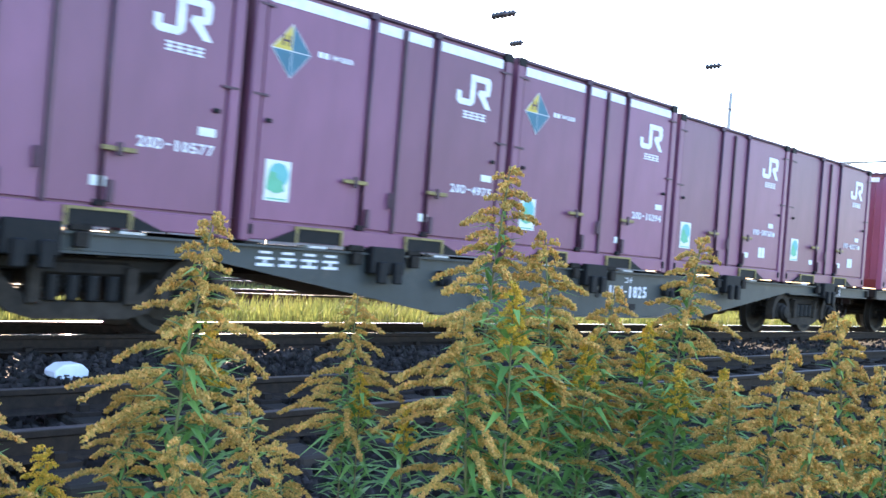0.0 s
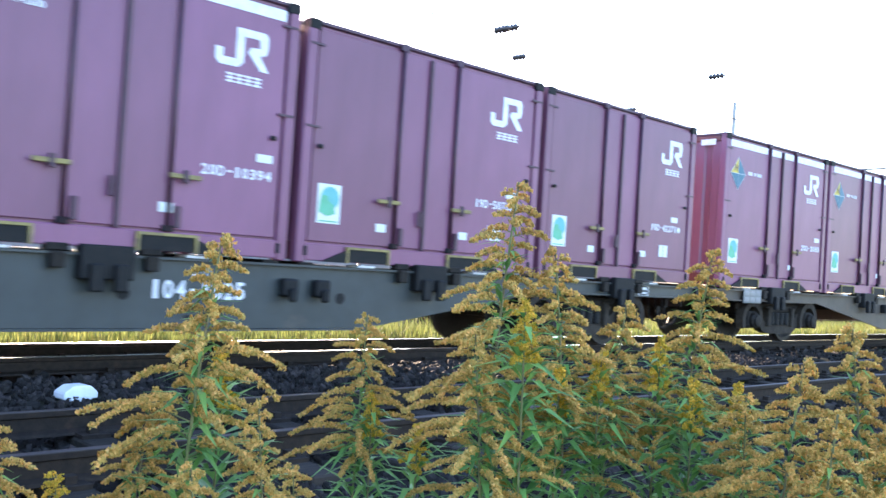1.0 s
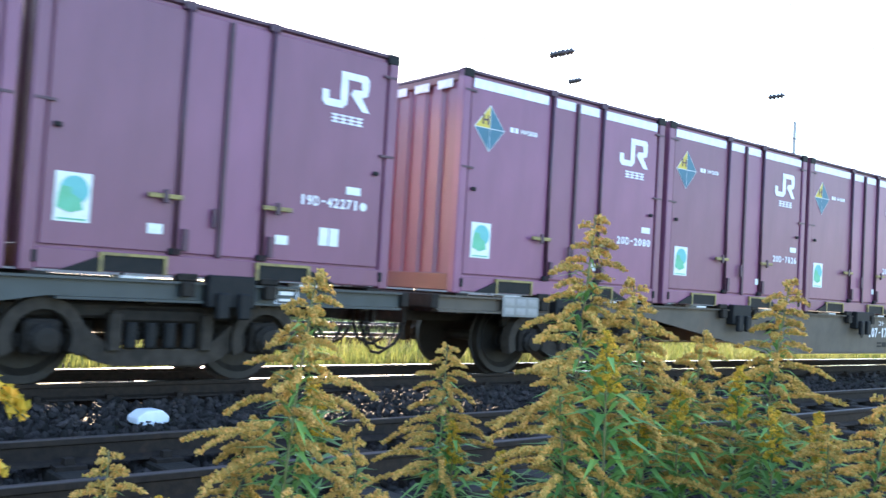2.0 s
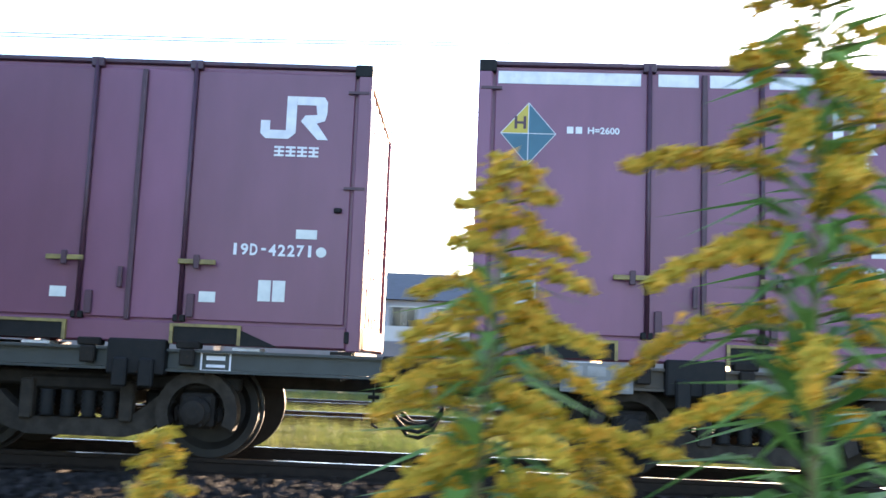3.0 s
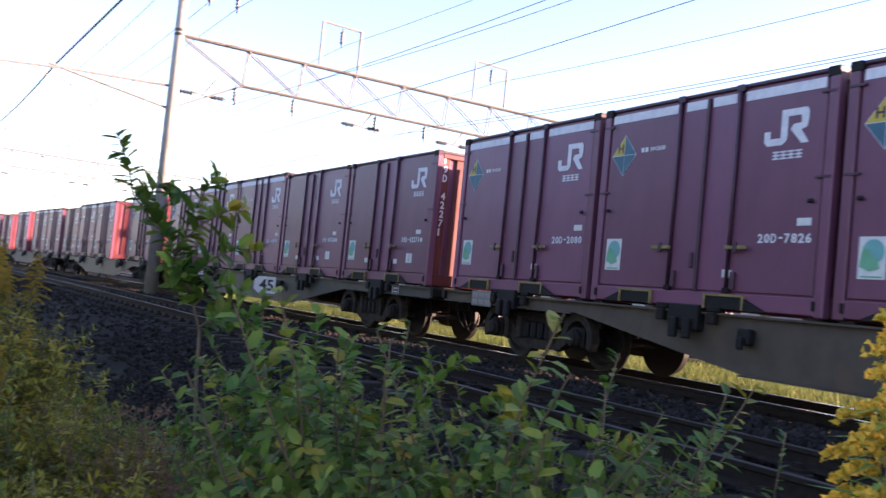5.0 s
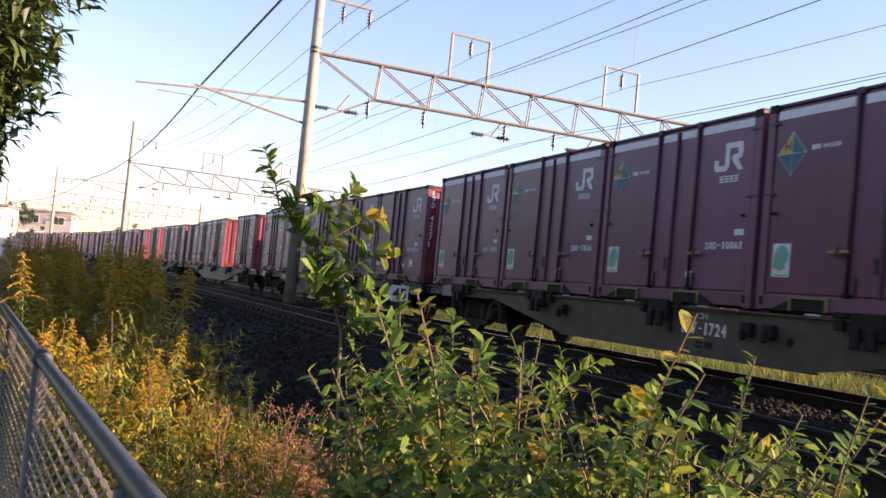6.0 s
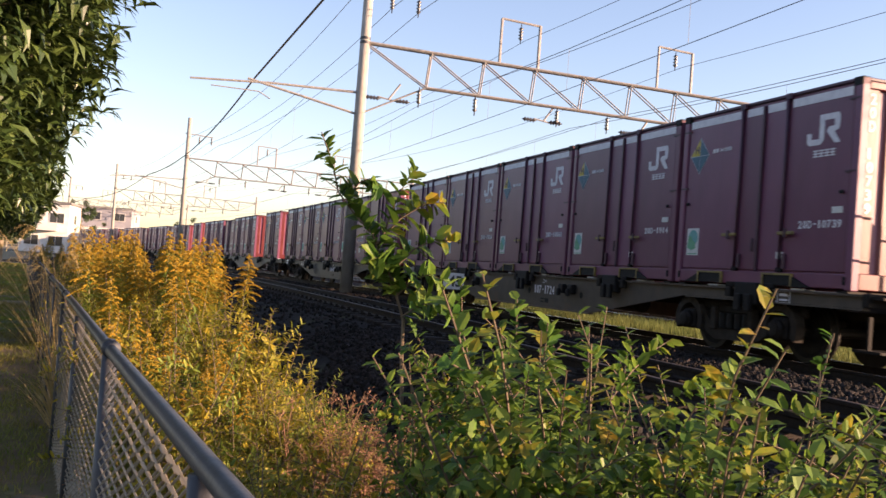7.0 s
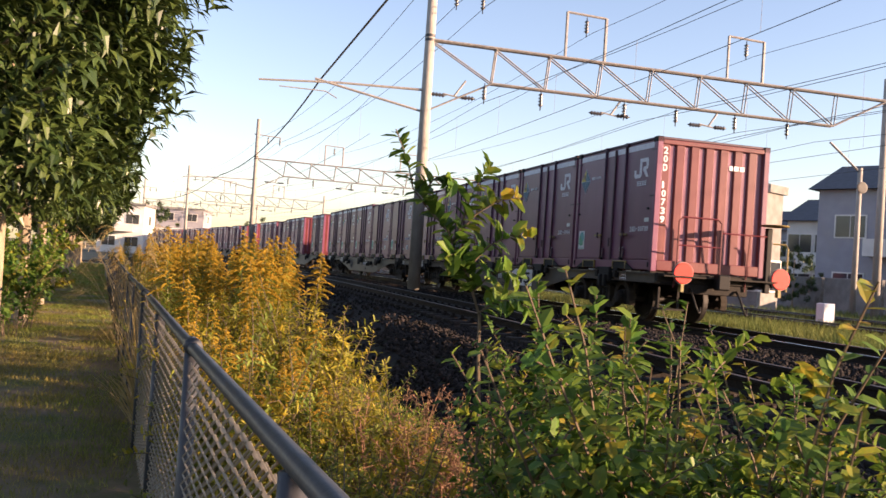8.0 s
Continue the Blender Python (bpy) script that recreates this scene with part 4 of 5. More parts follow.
def build_fence():
    f = thing("chain_link_fence", "weathered galvanised chain-link fence beside the path", "fence")
    zt = 0.5
    a0, a1 = -6.0, 36.0
    P = lambda a, z, q=0.0: F0 + FD * a + FN * q + Vector((0, 0, z))
    part("top_rail", tube(bmesh.new(), [P(a0 + (a1 - a0) * i / 20, zt + 0.006 * math.sin(i * 1.7)) for i in range(21)], 0.021, sides=10), M["galv"], f, smooth=True)
    post = mesh_of("post", tube(bmesh.new(), [(0, 0, PATH_Z - 0.1), (0, 0, zt - 0.02)], 0.026, sides=10), M["galv"], True)
    clamp = mesh_of("clamp", tube(bmesh.new(), [FD * -0.035, FD * 0.035], 0.031, sides=10), M["galv"], True)
    for i in range(-3, 19):
        p = part("post", post, None, f, m=Matrix.Translation(P(i * 1.74, 0)))
        if i % 2 == 0:
            part("clamp", clamp, None, p, m=Matrix.Translation((0, 0, zt)))
    bm = bmesh.new()
    st, z0, z1 = 0.046, PATH_Z + 0.04, zt - 0.03
    n = int((z1 - z0) / st)
    for a in np.arange(-3.2, 14.0, 2 * st):
        for sg in (-1, 1):
            for j in range(n):
                e, e2 = (0, 1) if j % 2 == 0 else (1, 0)
                tube(bm, [P(a + sg * st * e, z0 + j * st, sg * (0.011 - 0.022 * e)), P(a + sg * st * e2, z0 + (j + 1) * st, sg * (0.011 - 0.022 * e2))], 0.0032, sides=4, cap=False)
    part("mesh_panel", bm, M["wire"], f, "pale twisted diamond wire mesh")
    bm = bmesh.new()
    st, n = 0.112, 10
    for a in np.arange(14.0, 36.0, 2 * st):
        for sg in (-1, 1):
            for j in range(n):
                e, e2 = (0, 1) if j % 2 == 0 else (1, 0)
                tube(bm, [P(a + sg * st * e, z0 + j * st, 0.004 * sg), P(a + sg * st * e2, z0 + (j + 1) * st, -0.004 * sg)], 0.003, sides=3, cap=False)
    part("mesh_panel", bm, M["wire"], f, "pale twisted diamond wire mesh")


build_fence()

# ---------- overhead line ----------


def portal(s, lat0=-1.93, lat1=17.8, arms=True, h1=9.8):
    """A concrete pole and a lattice beam across the tracks, with hanging gear."""
    o = thing("overhead_line_portal", "concrete pole with a steel lattice beam over the tracks", "catenary portal", "overhead line portals", m=arc_pose(s))
    part("pole", lathe(bmesh.new(), [(0.225, -0.4), (0.16, 12.2)], "z", 20), M["concrete"], o, m=pose(0, lat0, 0), smooth=True)
    part("pole", lathe(bmesh.new(), [(0.18, -0.4), (0.13, h1)], "z", 16), M["concrete"], o, m=pose(0, lat1, 0), smooth=True)
    for zz in (6.3, 7.05, 8.85, 9.0):
        part("pole_band", lathe(bmesh.new(), [(0.185, -0.05), (0.185, 0.05)], "z", 18), M["galv"], o, m=pose(0, lat0, zz))
    zt, zb = 8.86, 7.55
    for xx in (-0.1, 0.1):
        part("chord", tube(bmesh.new(), [(xx, lat0, zt), (xx, lat1, zt)], 0.05, sides=4), M["truss"], o)
        part("chord", tube(bmesh.new(), [(xx, lat0 + 2.4, zb), (xx, lat1 - 2.6, zb)], 0.045, sides=4), M["truss"], o)
    nodes = [lat0 + 2.4 + i * (lat1 - lat0 - 5.0) / 7 for i in range(8)]
    for xx in (-0.1, 0.1):
        for a, b in zip([lat0] + nodes[:-1], nodes):
            part("brace", tube(bmesh.new(), [(xx, a, zt), (xx, b, zb)], 0.028, sides=4), M["truss"], o)
        for b in nodes:
            part("brace", tube(bmesh.new(), [(xx, b, zb), (xx, b + 0.12, zt)], 0.03, sides=4), M["truss"], o)
        part("brace", tube(bmesh.new(), [(xx, nodes[-1], zb), (xx, lat1, zt)], 0.03, sides=4), M["truss"], o)
        part("brace", tube(bmesh.new(), [(xx * 0.4, lat0 + 0.1, 6.35), (xx, lat0 + 2.4, zb)], 0.03, sides=4), M["truss"], o)
    for lt in (4.1, 11.0):
        g = part("wire_frame", tubes((((0, lt - 0.8, zt), (0, lt - 0.8, 10.6)), 0.06), (((0, lt + 0.8, zt), (0, lt + 0.8, 10.55)), 0.07), (((0, lt - 0.8, 10.6), (0, lt + 0.8, 10.55)), 0.045)), M["truss"], o)
        part("insulator", shared("insulator", lambda: lathe(bmesh.new(), [(0.02, 0), (0.02, -0.1)] + [(0.1 if i % 2 else 0.03, -0.12 - i * 0.06) for i in range(8)] + [(0.02, -0.62), (0.02, -0.75)], "z", 10), M["porcelain"], True), None, g, m=pose(0, lt, 10.5))
    for lt in (0.2, 2.4, 5.8, 8.0, 10.6, 13.0):
        part("insulator", SHARED["insulator"], None, o, m=pose(0.1, lt, zb - 0.02))
    for lt in (6.2, 10.4, 0.0):
        bk = part("drop_arm", tubes((((0, lt - 0.5, zb), (0, lt - 0.9, 6.95)), 0.04), (((0, lt - 1.3, 7.0), (0, lt - 0.5, 6.9)), 0.03)), M["truss"], o)
        for q in (-1.5, -0.4):
            part("insulator", shared("insulator_flat", lambda: lathe(bmesh.new(), [(0.02, -0.3)] + [(0.09 if i % 2 else 0.03, -0.24 + i * 0.06) for i in range(9)] + [(0.02, 0.3)], "y", 10), M["porcelain"], True), None, bk, m=pose(0, lt + q, 6.94))
    if arms:
        # bracket over the near track
        part("bracket_arm", tube(bmesh.new(), [(0, lat0, 7.05), (0, lat0 - 3.2, 6.95), (0, lat0 - 5.9, 6.75)], 0.05, 0.035), M["truss"], o)
        part("bracket_arm", tube(bmesh.new(), [(0, lat0, 6.25), (0, lat0 - 4.0, 7.0)], 0.045), M["truss"], o)
        part("bracket_arm", tube(bmesh.new(), [(0, lat0 - 5.2, 6.6), (0, lat0 - 3.6, 6.6), (0, lat0 - 3.2, 6.4)], 0.02), M["truss"], o)
        part("top_arm", tube(bmesh.new(), [(0, lat0 - 0.3, 10.9), (0, lat0 + 2.0, 10.8)], 0.05), M["truss"], o)
        for q in (0.9, 1.9):
            part("insulator", SHARED["insulator"], None, o, m=pose(0, lat0 + q, 10.82))
    return o


def wires():
    """Contact and messenger wires with droppers over each track, and feeders above."""
    def span(name, lat, z, r, s0, s1, sag=0.0, label="thin dark overhead wire above the tracks"):
        pts = []
        n = int((s1 - s0) / 4)
        for i in range(n + 1):
            s = s0 + (s1 - s0) * i / n
            q = ((s + 32.5) / 47.5) % 1.0
            pts.append(arc(s, lat, z - sag * 4 * q * (1 - q)))
        ob = new(name, mesh_of(name, tube(bmesh.new(), pts, r, sides=4), M["cable"]))
        tagged(ob, label, "cable", "overhead wires")
        return ob
    for lat, s0 in ((-3.8, -140), (0.0, -140), (6.2, -140), (10.4, -140), (14.0, -140)):
        s1 = 100 if lat > 1 else (-33 if lat < -1 else 100)
        span("contact_wire", lat, 5.35, 0.008, s0, s1)
        m = span("messenger_wire", lat, 6.75, 0.009, s0, s1, 0.55)
        bm = bmesh.new()
        s = s0
        while s < s1:
            q = ((s + 32.5) / 47.5) % 1.0
            tube(bm, [arc(s, lat, 5.35), arc(s, lat, 6.75 - 0.55 * 4 * q * (1 - q))], 0.004, sides=3)
            s += 5
        part("dropper", bm, M["cable"], m)
    for lat, z in ((4.1, 9.8), (11.0, 9.8), (3.2, 8.3), (8.0, 7.4), (13.0, 7.3)):
        span("feeder_wire", lat, z, 0.01, -140, 100, 0.5)
    for lat, z in ((-1.1, 10.2), (-0.1, 10.2), (-2.3, 10.7)):
        span("feeder_wire", lat, z, 0.014, -140, -20, 0.5)
    span("thick_cable", -5.7, 7.05, 0.035, -140, -33, 0.4, "thick dark cable beside the poles")
    # the thick cable climbs past the nearest pole
    tagged(new("thick_cable", mesh_of("thick_cable", tube(bmesh.new(), [arc(-33, -5.7, 7.05), arc(-22, -4.6, 8.4), arc(-10, -3.0, 11.0)], 0.035, sides=5), M["cable"])), "thick dark cable rising over the tracks", "cable", "overhead wires")


for s, near in ((-32.5, -1.93), (-80, -2.6), (-131, -1.6), (-165, -1.9), (-215, -2.0)):
    portal(s, near)
portal(58, lat1=26.4, arms=False, h1=14.1)
wires()
for i, (s, lat) in enumerate(((16.2, 6.0), (16.9, 6.4), (20, 9.0), (26, 9.5), (24, 5.0))):
    ins = new("wire_insulator", SHARED["insulator_flat"])
    ins.matrix_basis = arc_pose(s, lat, 6.75 + 0.25 * (i % 3))
    tagged(ins, "dark porcelain insulator in the overhead wires", "insulator", "insulators in the wires")

# ---------- trackside things ----------


def build_trackside():
    sg = thing("speed_sign", "white speed sign with black figures on a thin post", "sign", m=arc_pose(-21.9, -1.78))
    part("post", tube(bmesh.new(), [(0, 0, -0.3), (0, 0, 0.5)], 0.025), M["sign_black"], sg)
    bm = bmesh.new()
    outline = [(-0.16, -0.2), (0.25, -0.2), (0.25, 0.2), (-0.16, 0.2), (-0.26, 0.1), (-0.26, -0.1)]
    bm2 = prism(bm, outline, -0.012, 0.012)
    pl = part("plate", bm2, M["sign_white"], sg, m=pose(0.03, 0, 0.67, 0, 0, 74))
    fit_text("figures", "45", 0.34, 0.27, M["sign_black"], pl, -0.14, -0.016, -0.135)
    wb = thing("white_box", "white plastic cover with cut corners lying on the ballast", "box", m=pose(3.24, 6.72, -0.09, 0, 0, 6))
    bm = bmesh.new()
    prism(bm, [(-0.13, 0.0), (0.13, 0.0), (0.13, 0.045), (0.07, 0.095), (-0.06, 0.095), (-0.13, 0.05)], -0.08, 0.08)
    bmesh.ops.bevel(bm, geom=bm.edges[:], offset=0.008, segments=1, affect="EDGES")
    part("shell", bm, M["white_box"], wb)
    part("foot", boxes((-0.1, 0.06, -0.12, -0.095, -0.01, 0.012)), M["white_box"], wb)
    for i, (x, y, hgt) in enumerate(((-36.1, 26.8, 6.7), (-50, 28, 7.5))):
        lp = thing("utility_pole", "slim grey utility pole with a wire pulley", "pole", "utility poles", m=pose(x, y, -0.3))
        part("shaft", lathe(bmesh.new(), [(0.14, 0), (0.1, hgt)], "z", 14), M["concrete"], lp, smooth=True)
        part("pulley", lathe(bmesh.new(), [(0.2, -0.03), (0.26, -0.02), (0.26, 0.02), (0.2, 0.03)], "x", 20), M["cable"], lp, m=pose(0.2, 0, hgt - 0.9))
        part("stay", tube(bmesh.new(), [(0, 0.1, hgt - 0.3), (0, -1.6, hgt + 1.0)], 0.05), M["truss"], lp)
    for x, y in ((-24.5, 17.2), (-25.0, 17.6)):
        cb = thing("trackside_cabinet", "small white trackside equipment cabinet in the grass", "cabinet", "trackside cabinets", m=pose(x, y, -0.3, 0, 0, 10))
        part("case", boxes((-0.16, 0.16, -0.2, 0.2, 0.1, 0.75), bevel=0.02), M["sign_white"], cb)
        part("plinth", boxes((-0.2, 0.2, -0.24, 0.24, -0.1, 0.1)), M["wall"], cb)
    wl = thing("wall_north", "old grey concrete wall beyond the tracks", "wall", kind="structure")
    for i in range(34):
        part("panel", boxes((-1.98, 1.98, -0.12, 0.12, -0.4, 1.5), bevel=0.03), M["wall"], wl, m=arc_pose(-90 + i * 4.0, 21.5))


build_trackside()


def house(x, y, w, d, h, rz, wall_mat, label, gable=True, cols=4, rows=2):
    o = thing("house", label, "house", "houses beyond the tracks", m=pose(x, y, -0.3, 0, 0, rz))
    part("wall", boxes((-w / 2, w / 2, -d / 2, d / 2, 0, h)), M[wall_mat], o)
    if gable:
        bm = bmesh.new()
        a = [bm.verts.new(p) for p in ((-w / 2 - 0.5, -d / 2 - 0.5, h), (w / 2 + 0.5, -d / 2 - 0.5, h), (w / 2 + 0.5, d / 2 + 0.5, h), (-w / 2 - 0.5, d / 2 + 0.5, h), (-w / 2 - 0.5, 0, h + d * 0.24), (w / 2 + 0.5, 0, h + d * 0.24))]
        for q in ((0, 1, 5, 4), (2, 3, 4, 5), (0, 4, 3), (1, 2, 5), (3, 2, 1, 0)):
            bm.faces.new([a[i] for i in q])
        part("roof", bm, M["roof"], o)
    else:
        part("roof", boxes((-w / 2 - 0.15, w / 2 + 0.15, -d / 2 - 0.15, d / 2 + 0.15, h, h + 0.35)), M["wall"], o)
    fr = mesh_of("window_frame", boxes((-0.95, 0.95, -0.06, 0.0, -0.7, 0.7)), M["house_pale"])
    pn = mesh_of("pane", boxes((-0.86, -0.03, -0.075, -0.055, -0.62, 0.62), (0.03, 0.86, -0.075, -0.055, -0.62, 0.62)), M["glass"])
    for j in range(rows):
        for i in range(cols):
            wd = part("window", fr, None, o, m=pose(-w / 2 + w * (i + 0.5) / cols, -d / 2, 1.6 + j * (h - 0.4) / rows))
            part("pane", pn, None, wd)
        for q in (-1, 1):
            wd = part("window", fr, None, o, m=pose(q * w / 2, 0, 1.6 + j * (h - 0.4) / rows, 0, 0, 90 * q))
            part("pane", pn, None, wd)
    if rows > 1:
        part("balcony", boxes((-w * 0.3, w * 0.3, -d / 2 - 1.1, -d / 2 - 1.0, h * 0.45, h * 0.45 + 1.0), (-w * 0.3, w * 0.3, -d / 2 - 1.0, -d / 2, h * 0.45, h * 0.45 + 0.12)), M["house_pale"], o)
    return o


house(-44.5, 41.5, 16, 8, 7.2, 30, "house_wall", "two-storey grey rendered house with a dark roof")
house(-58, 44, 8, 8, 6.0, 30, "house_pale", "pale two-storey house with a dark roof")
house(-70, 46, 9, 8, 5.8, 30, "house_wall", "grey house with a dark tiled roof")
house(-36.7, 22.0, 1.8, 1.8, 5.2, 30, "wall", "tall grey equipment building", False, 1, 1)
house(-24, 62, 16, 9, 6.0, 15, "house_wall", "long grey house behind the railway")
house(-3, 64, 12, 9, 5.0, 0, "house_wall", "two-storey grey house behind the railway")
house(30, 60, 14, 9, 7.0, -20, "house_pale", "pale house behind the railway")
house(58, 56, 14, 10, 8.0, -35, "house_wall", "grey apartment house behind the railway", False, 5, 3)
house(-135, -15.5, 6, 8, 6.5, 85, "house_pale", "white low building at the end of the path", False, 2, 2)
house(-175, -12, 12, 12, 8.0, 85, "house_wall", "pale grey building beyond the overhead lines", False, 3, 3)
# ---------- plants ----------


def leaf_quad(V, F, p, d, n, length, width, fold=0.15, droop=0.25):
    """A pointed leaf of two folded halves, from p along d, its upper side n."""
    s = d.cross(n).normalized()
    m = p + d * length * 0.45 + n * length * 0.04
    e = p + d * length - n * length * droop
    o = len(V)
    V += [p, m + s * width * 0.5 + n * width * fold, m, m - s * width * 0.5 + n * width * fold, e]
    F += [(o, o + 1, o + 2), (o + 1, o + 4, o + 2), (o, o + 2, o + 3), (o + 2, o + 4, o + 3)]


def leaf_round(V, F, p, d, n, length, width, fold=0.12, droop=0.12):
    """A broad oval leaf of six faces."""
    s = d.cross(n).normalized()
    o = len(V)
    for q, w in ((0.0, 0.0), (0.24, 0.92), (0.72, 0.88), (1.0, 0.0)):
        c = p + d * length * q - n * length * droop * q * q
        if w == 0.0:
            V.append(c)
        else:
            V += [c + s * width * 0.5 * w + n * width * fold, c, c - s * width * 0.5 * w + n * width * fold]
    F += [(o, o + 1, o + 2), (o, o + 2, o + 3), (o + 1, o + 4, o + 5, o + 2), (o + 2, o + 5, o + 6, o + 3), (o + 4, o + 7, o + 5), (o + 5, o + 7, o + 6)]


def pydata(name, V, F, material):
    me = bpy.data.meshes.new(name)
    me.from_pydata([tuple(v) for v in V], [], F)
    me.materials.append(material)
    return me


def unit(rnd):
    return Vector((rnd.gauss(0, 1), rnd.gauss(0, 1), rnd.gauss(0, 1))).normalized()


def goldenrod(seed, h, plume_h, reach, flower, leaves=60, dense=1.0, label="tall goldenrod with drooping ochre flower plumes", leaf="leaf", leaf_len=0.1):
    """A tall leafy stem that ends in a pointed cone of level, one-sided flower sprays."""
    rnd = random.Random(seed)
    g = thing("goldenrod", label, "goldenrod", "goldenrods by the fence")
    bend = Vector((rnd.uniform(-0.06, 0.06), rnd.uniform(-0.06, 0.06), 0))
    axis = lambda q: Vector((0, 0, q * h)) + bend * 2 * q * (1 - q) * h
    st = tube(bmesh.new(), [axis(i / 8) for i in range(9)], 0.006, 0.0018, 6)
    V, F = [], []
    top = 1 - 0.25 * plume_h / h
    for i in range(leaves):
        q = 0.2 + (top - 0.2) * (i / leaves) ** 0.8
        a = i * 2.4 + rnd.uniform(-0.3, 0.3)
        up = rnd.uniform(0.0, 0.7)
        d = Vector((math.cos(a), math.sin(a), up)).normalized()
        n = Vector((-d.x * d.z, -d.y * d.z, 1 - d.z * d.z)).normalized()
        inside = max(0.0, (q - (1 - plume_h / h)) / (plume_h / h))
        ln = leaf_len * rnd.uniform(0.75, 1.2) * (1.0 - 0.62 * inside)
        leaf_quad(V, F, axis(q), d, n, ln, ln * 0.17, 0.12, rnd.uniform(0.0, 0.45))
    FV, FF = [], []
    sprays = int(46 * dense)
    for i in range(sprays):
        q = (i / sprays) ** 0.92
        base = axis(1 - plume_h / h * (1 - q) * 0.97)
        a = i * 2.4 + rnd.uniform(-0.5, 0.5)
        ln = reach * (0.06 + 0.94 * (1.0 - q) ** 0.85) * rnd.uniform(0.6, 1.12)
        d = Vector((math.cos(a), math.sin(a), 0))
        lift, drop = rnd.uniform(0.25, 0.5), rnd.uniform(0.35, 0.62)
        pts = [base + d * ln * t + Vector((0, 0, ln * (lift * t - drop * t * t))) for t in [j / 6 for j in range(7)]]
        tube(st, pts, 0.0014, 0.0005, 3, False)
        k = max(36, int(ln * 1900))
        teeth = max(5, int(ln / 0.011))
        for n in range(k):
            tooth = rnd.randrange(teeth)
            t = min(0.999, 0.14 + 0.86 * (tooth + 0.5 + rnd.gauss(0, 0.24)) / teeth)
            t = max(0.0, t)
            j = min(5, int(t * 6))
            c = pts[j].lerp(pts[j + 1], t * 6 - j)
            rise = rnd.random() * 0.0125 * (1.1 - 0.75 * t)
            wdt = 0.0036 * (1.2 - 0.6 * t)
            c = c + Vector((rnd.gauss(0, wdt), rnd.gauss(0, wdt), rise)) + d * rise * 0.5
            r = rnd.uniform(0.0022, 0.0043)
            e1, e2 = unit(rnd) * r, unit(rnd) * r
            e3 = e1.cross(e2).normalized() * r * 1.2
            o = len(FV)
            FV += [c + e1, c - e1 * 0.6 + e2, c - e1 * 0.6 - e2, c + e3]
            FF += [(o, o + 1, o + 2), (o, o + 1, o + 3), (o + 1, o + 2, o + 3), (o + 2, o, o + 3)]
        ll = ln * rnd.uniform(0.35, 0.6) + 0.008
        leaf_quad(V, F, base, (d + Vector((0, 0, rnd.uniform(-0.3, 0.2)))).normalized(), Vector((0, 0, 1)), ll, ll * 0.16)
    part("stem", st, M["stem"], g)
    part("leafage", pydata("leafage", V, F, M[leaf]), None, g)
    part("flower_plume", pydata("flower_plume", FV, FF, M[flower]), None, g, "ochre one-sided flower sprays" if flower == "flower" else "bright yellow flower sprays")
    return g


def shrub(seed, stems, h, spread, leaf_len, material, label, name="shrub", category="shrub", lean=(0, 0), per=50, ratio=0.58, arch=0.25):
    rnd = random.Random(seed)
    g = thing(name, label, category, "shrubs by the fence")
    st = bmesh.new()
    V, F = [], []
    for _ in range(stems):
        a = rnd.uniform(0, math.tau)
        r0 = spread * 0.25 * rnd.random()
        p0 = Vector((math.cos(a) * r0, math.sin(a) * r0, -0.03))
        out = Vector((math.cos(a) + lean[0], math.sin(a) + lean[1], 0)) * spread * rnd.uniform(0.3, 1.0)
        hh = h * rnd.uniform(0.55, 1.05)
        kink = unit(rnd) * 0.06
        pts = [p0 + out * t ** 1.3 + kink * math.sin(t * 5) + Vector((0, 0, hh * (t * (1 + arch) - arch * t * t))) for t in [j / 7 for j in range(8)]]
        tube(st, pts, 0.006, 0.002, 5, False)
        shoots = [(pts, 0.15)]
        for _ in range(rnd.randint(3, 5)):
            t = rnd.uniform(0.25, 0.85)
            j = min(6, int(t * 7))
            b = pts[j].lerp(pts[j + 1], t * 7 - j)
            dd = Vector((rnd.gauss(0, 1), rnd.gauss(0, 1), rnd.uniform(0.3, 1.3))).normalized()
            ln = rnd.uniform(0.12, 0.34) * h
            sp = [b + dd * ln * u + Vector((0, 0, -0.2 * ln * u * u)) for u in (0, 0.33, 0.66, 1.0)]
            tube(st, sp, 0.003, 0.0012, 4, False)
            shoots.append((sp, 0.0))
        for q, start in shoots:
            n = int(per * (1.0 if q is pts else 0.42))
            for i in range(n):
                t = start + (1 - start) * (i + rnd.random()) / n
                m = len(q) - 1
                j = min(m - 1, int(t * m))
                c = q[j].lerp(q[j + 1], t * m - j)
                ax = (q[j + 1] - q[j]).normalized()
                d = (unit(rnd).cross(ax).normalized() + ax * rnd.uniform(0.2, 0.8)).normalized()
                nn = (ax * 0.8 + Vector((0, 0, 0.7)) + unit(rnd) * 0.4)
                nn = (nn - d * nn.dot(d)).normalized()
                ln = leaf_len * rnd.uniform(0.55, 1.2)
                leaf_round(V, F, c, d, nn, ln, ln * ratio, 0.12, rnd.uniform(0.0, 0.35))
    part("branchwork", st, M["twig"], g)
    part("foliage", pydata("foliage", V, F, M[material]), None, g)
    return g


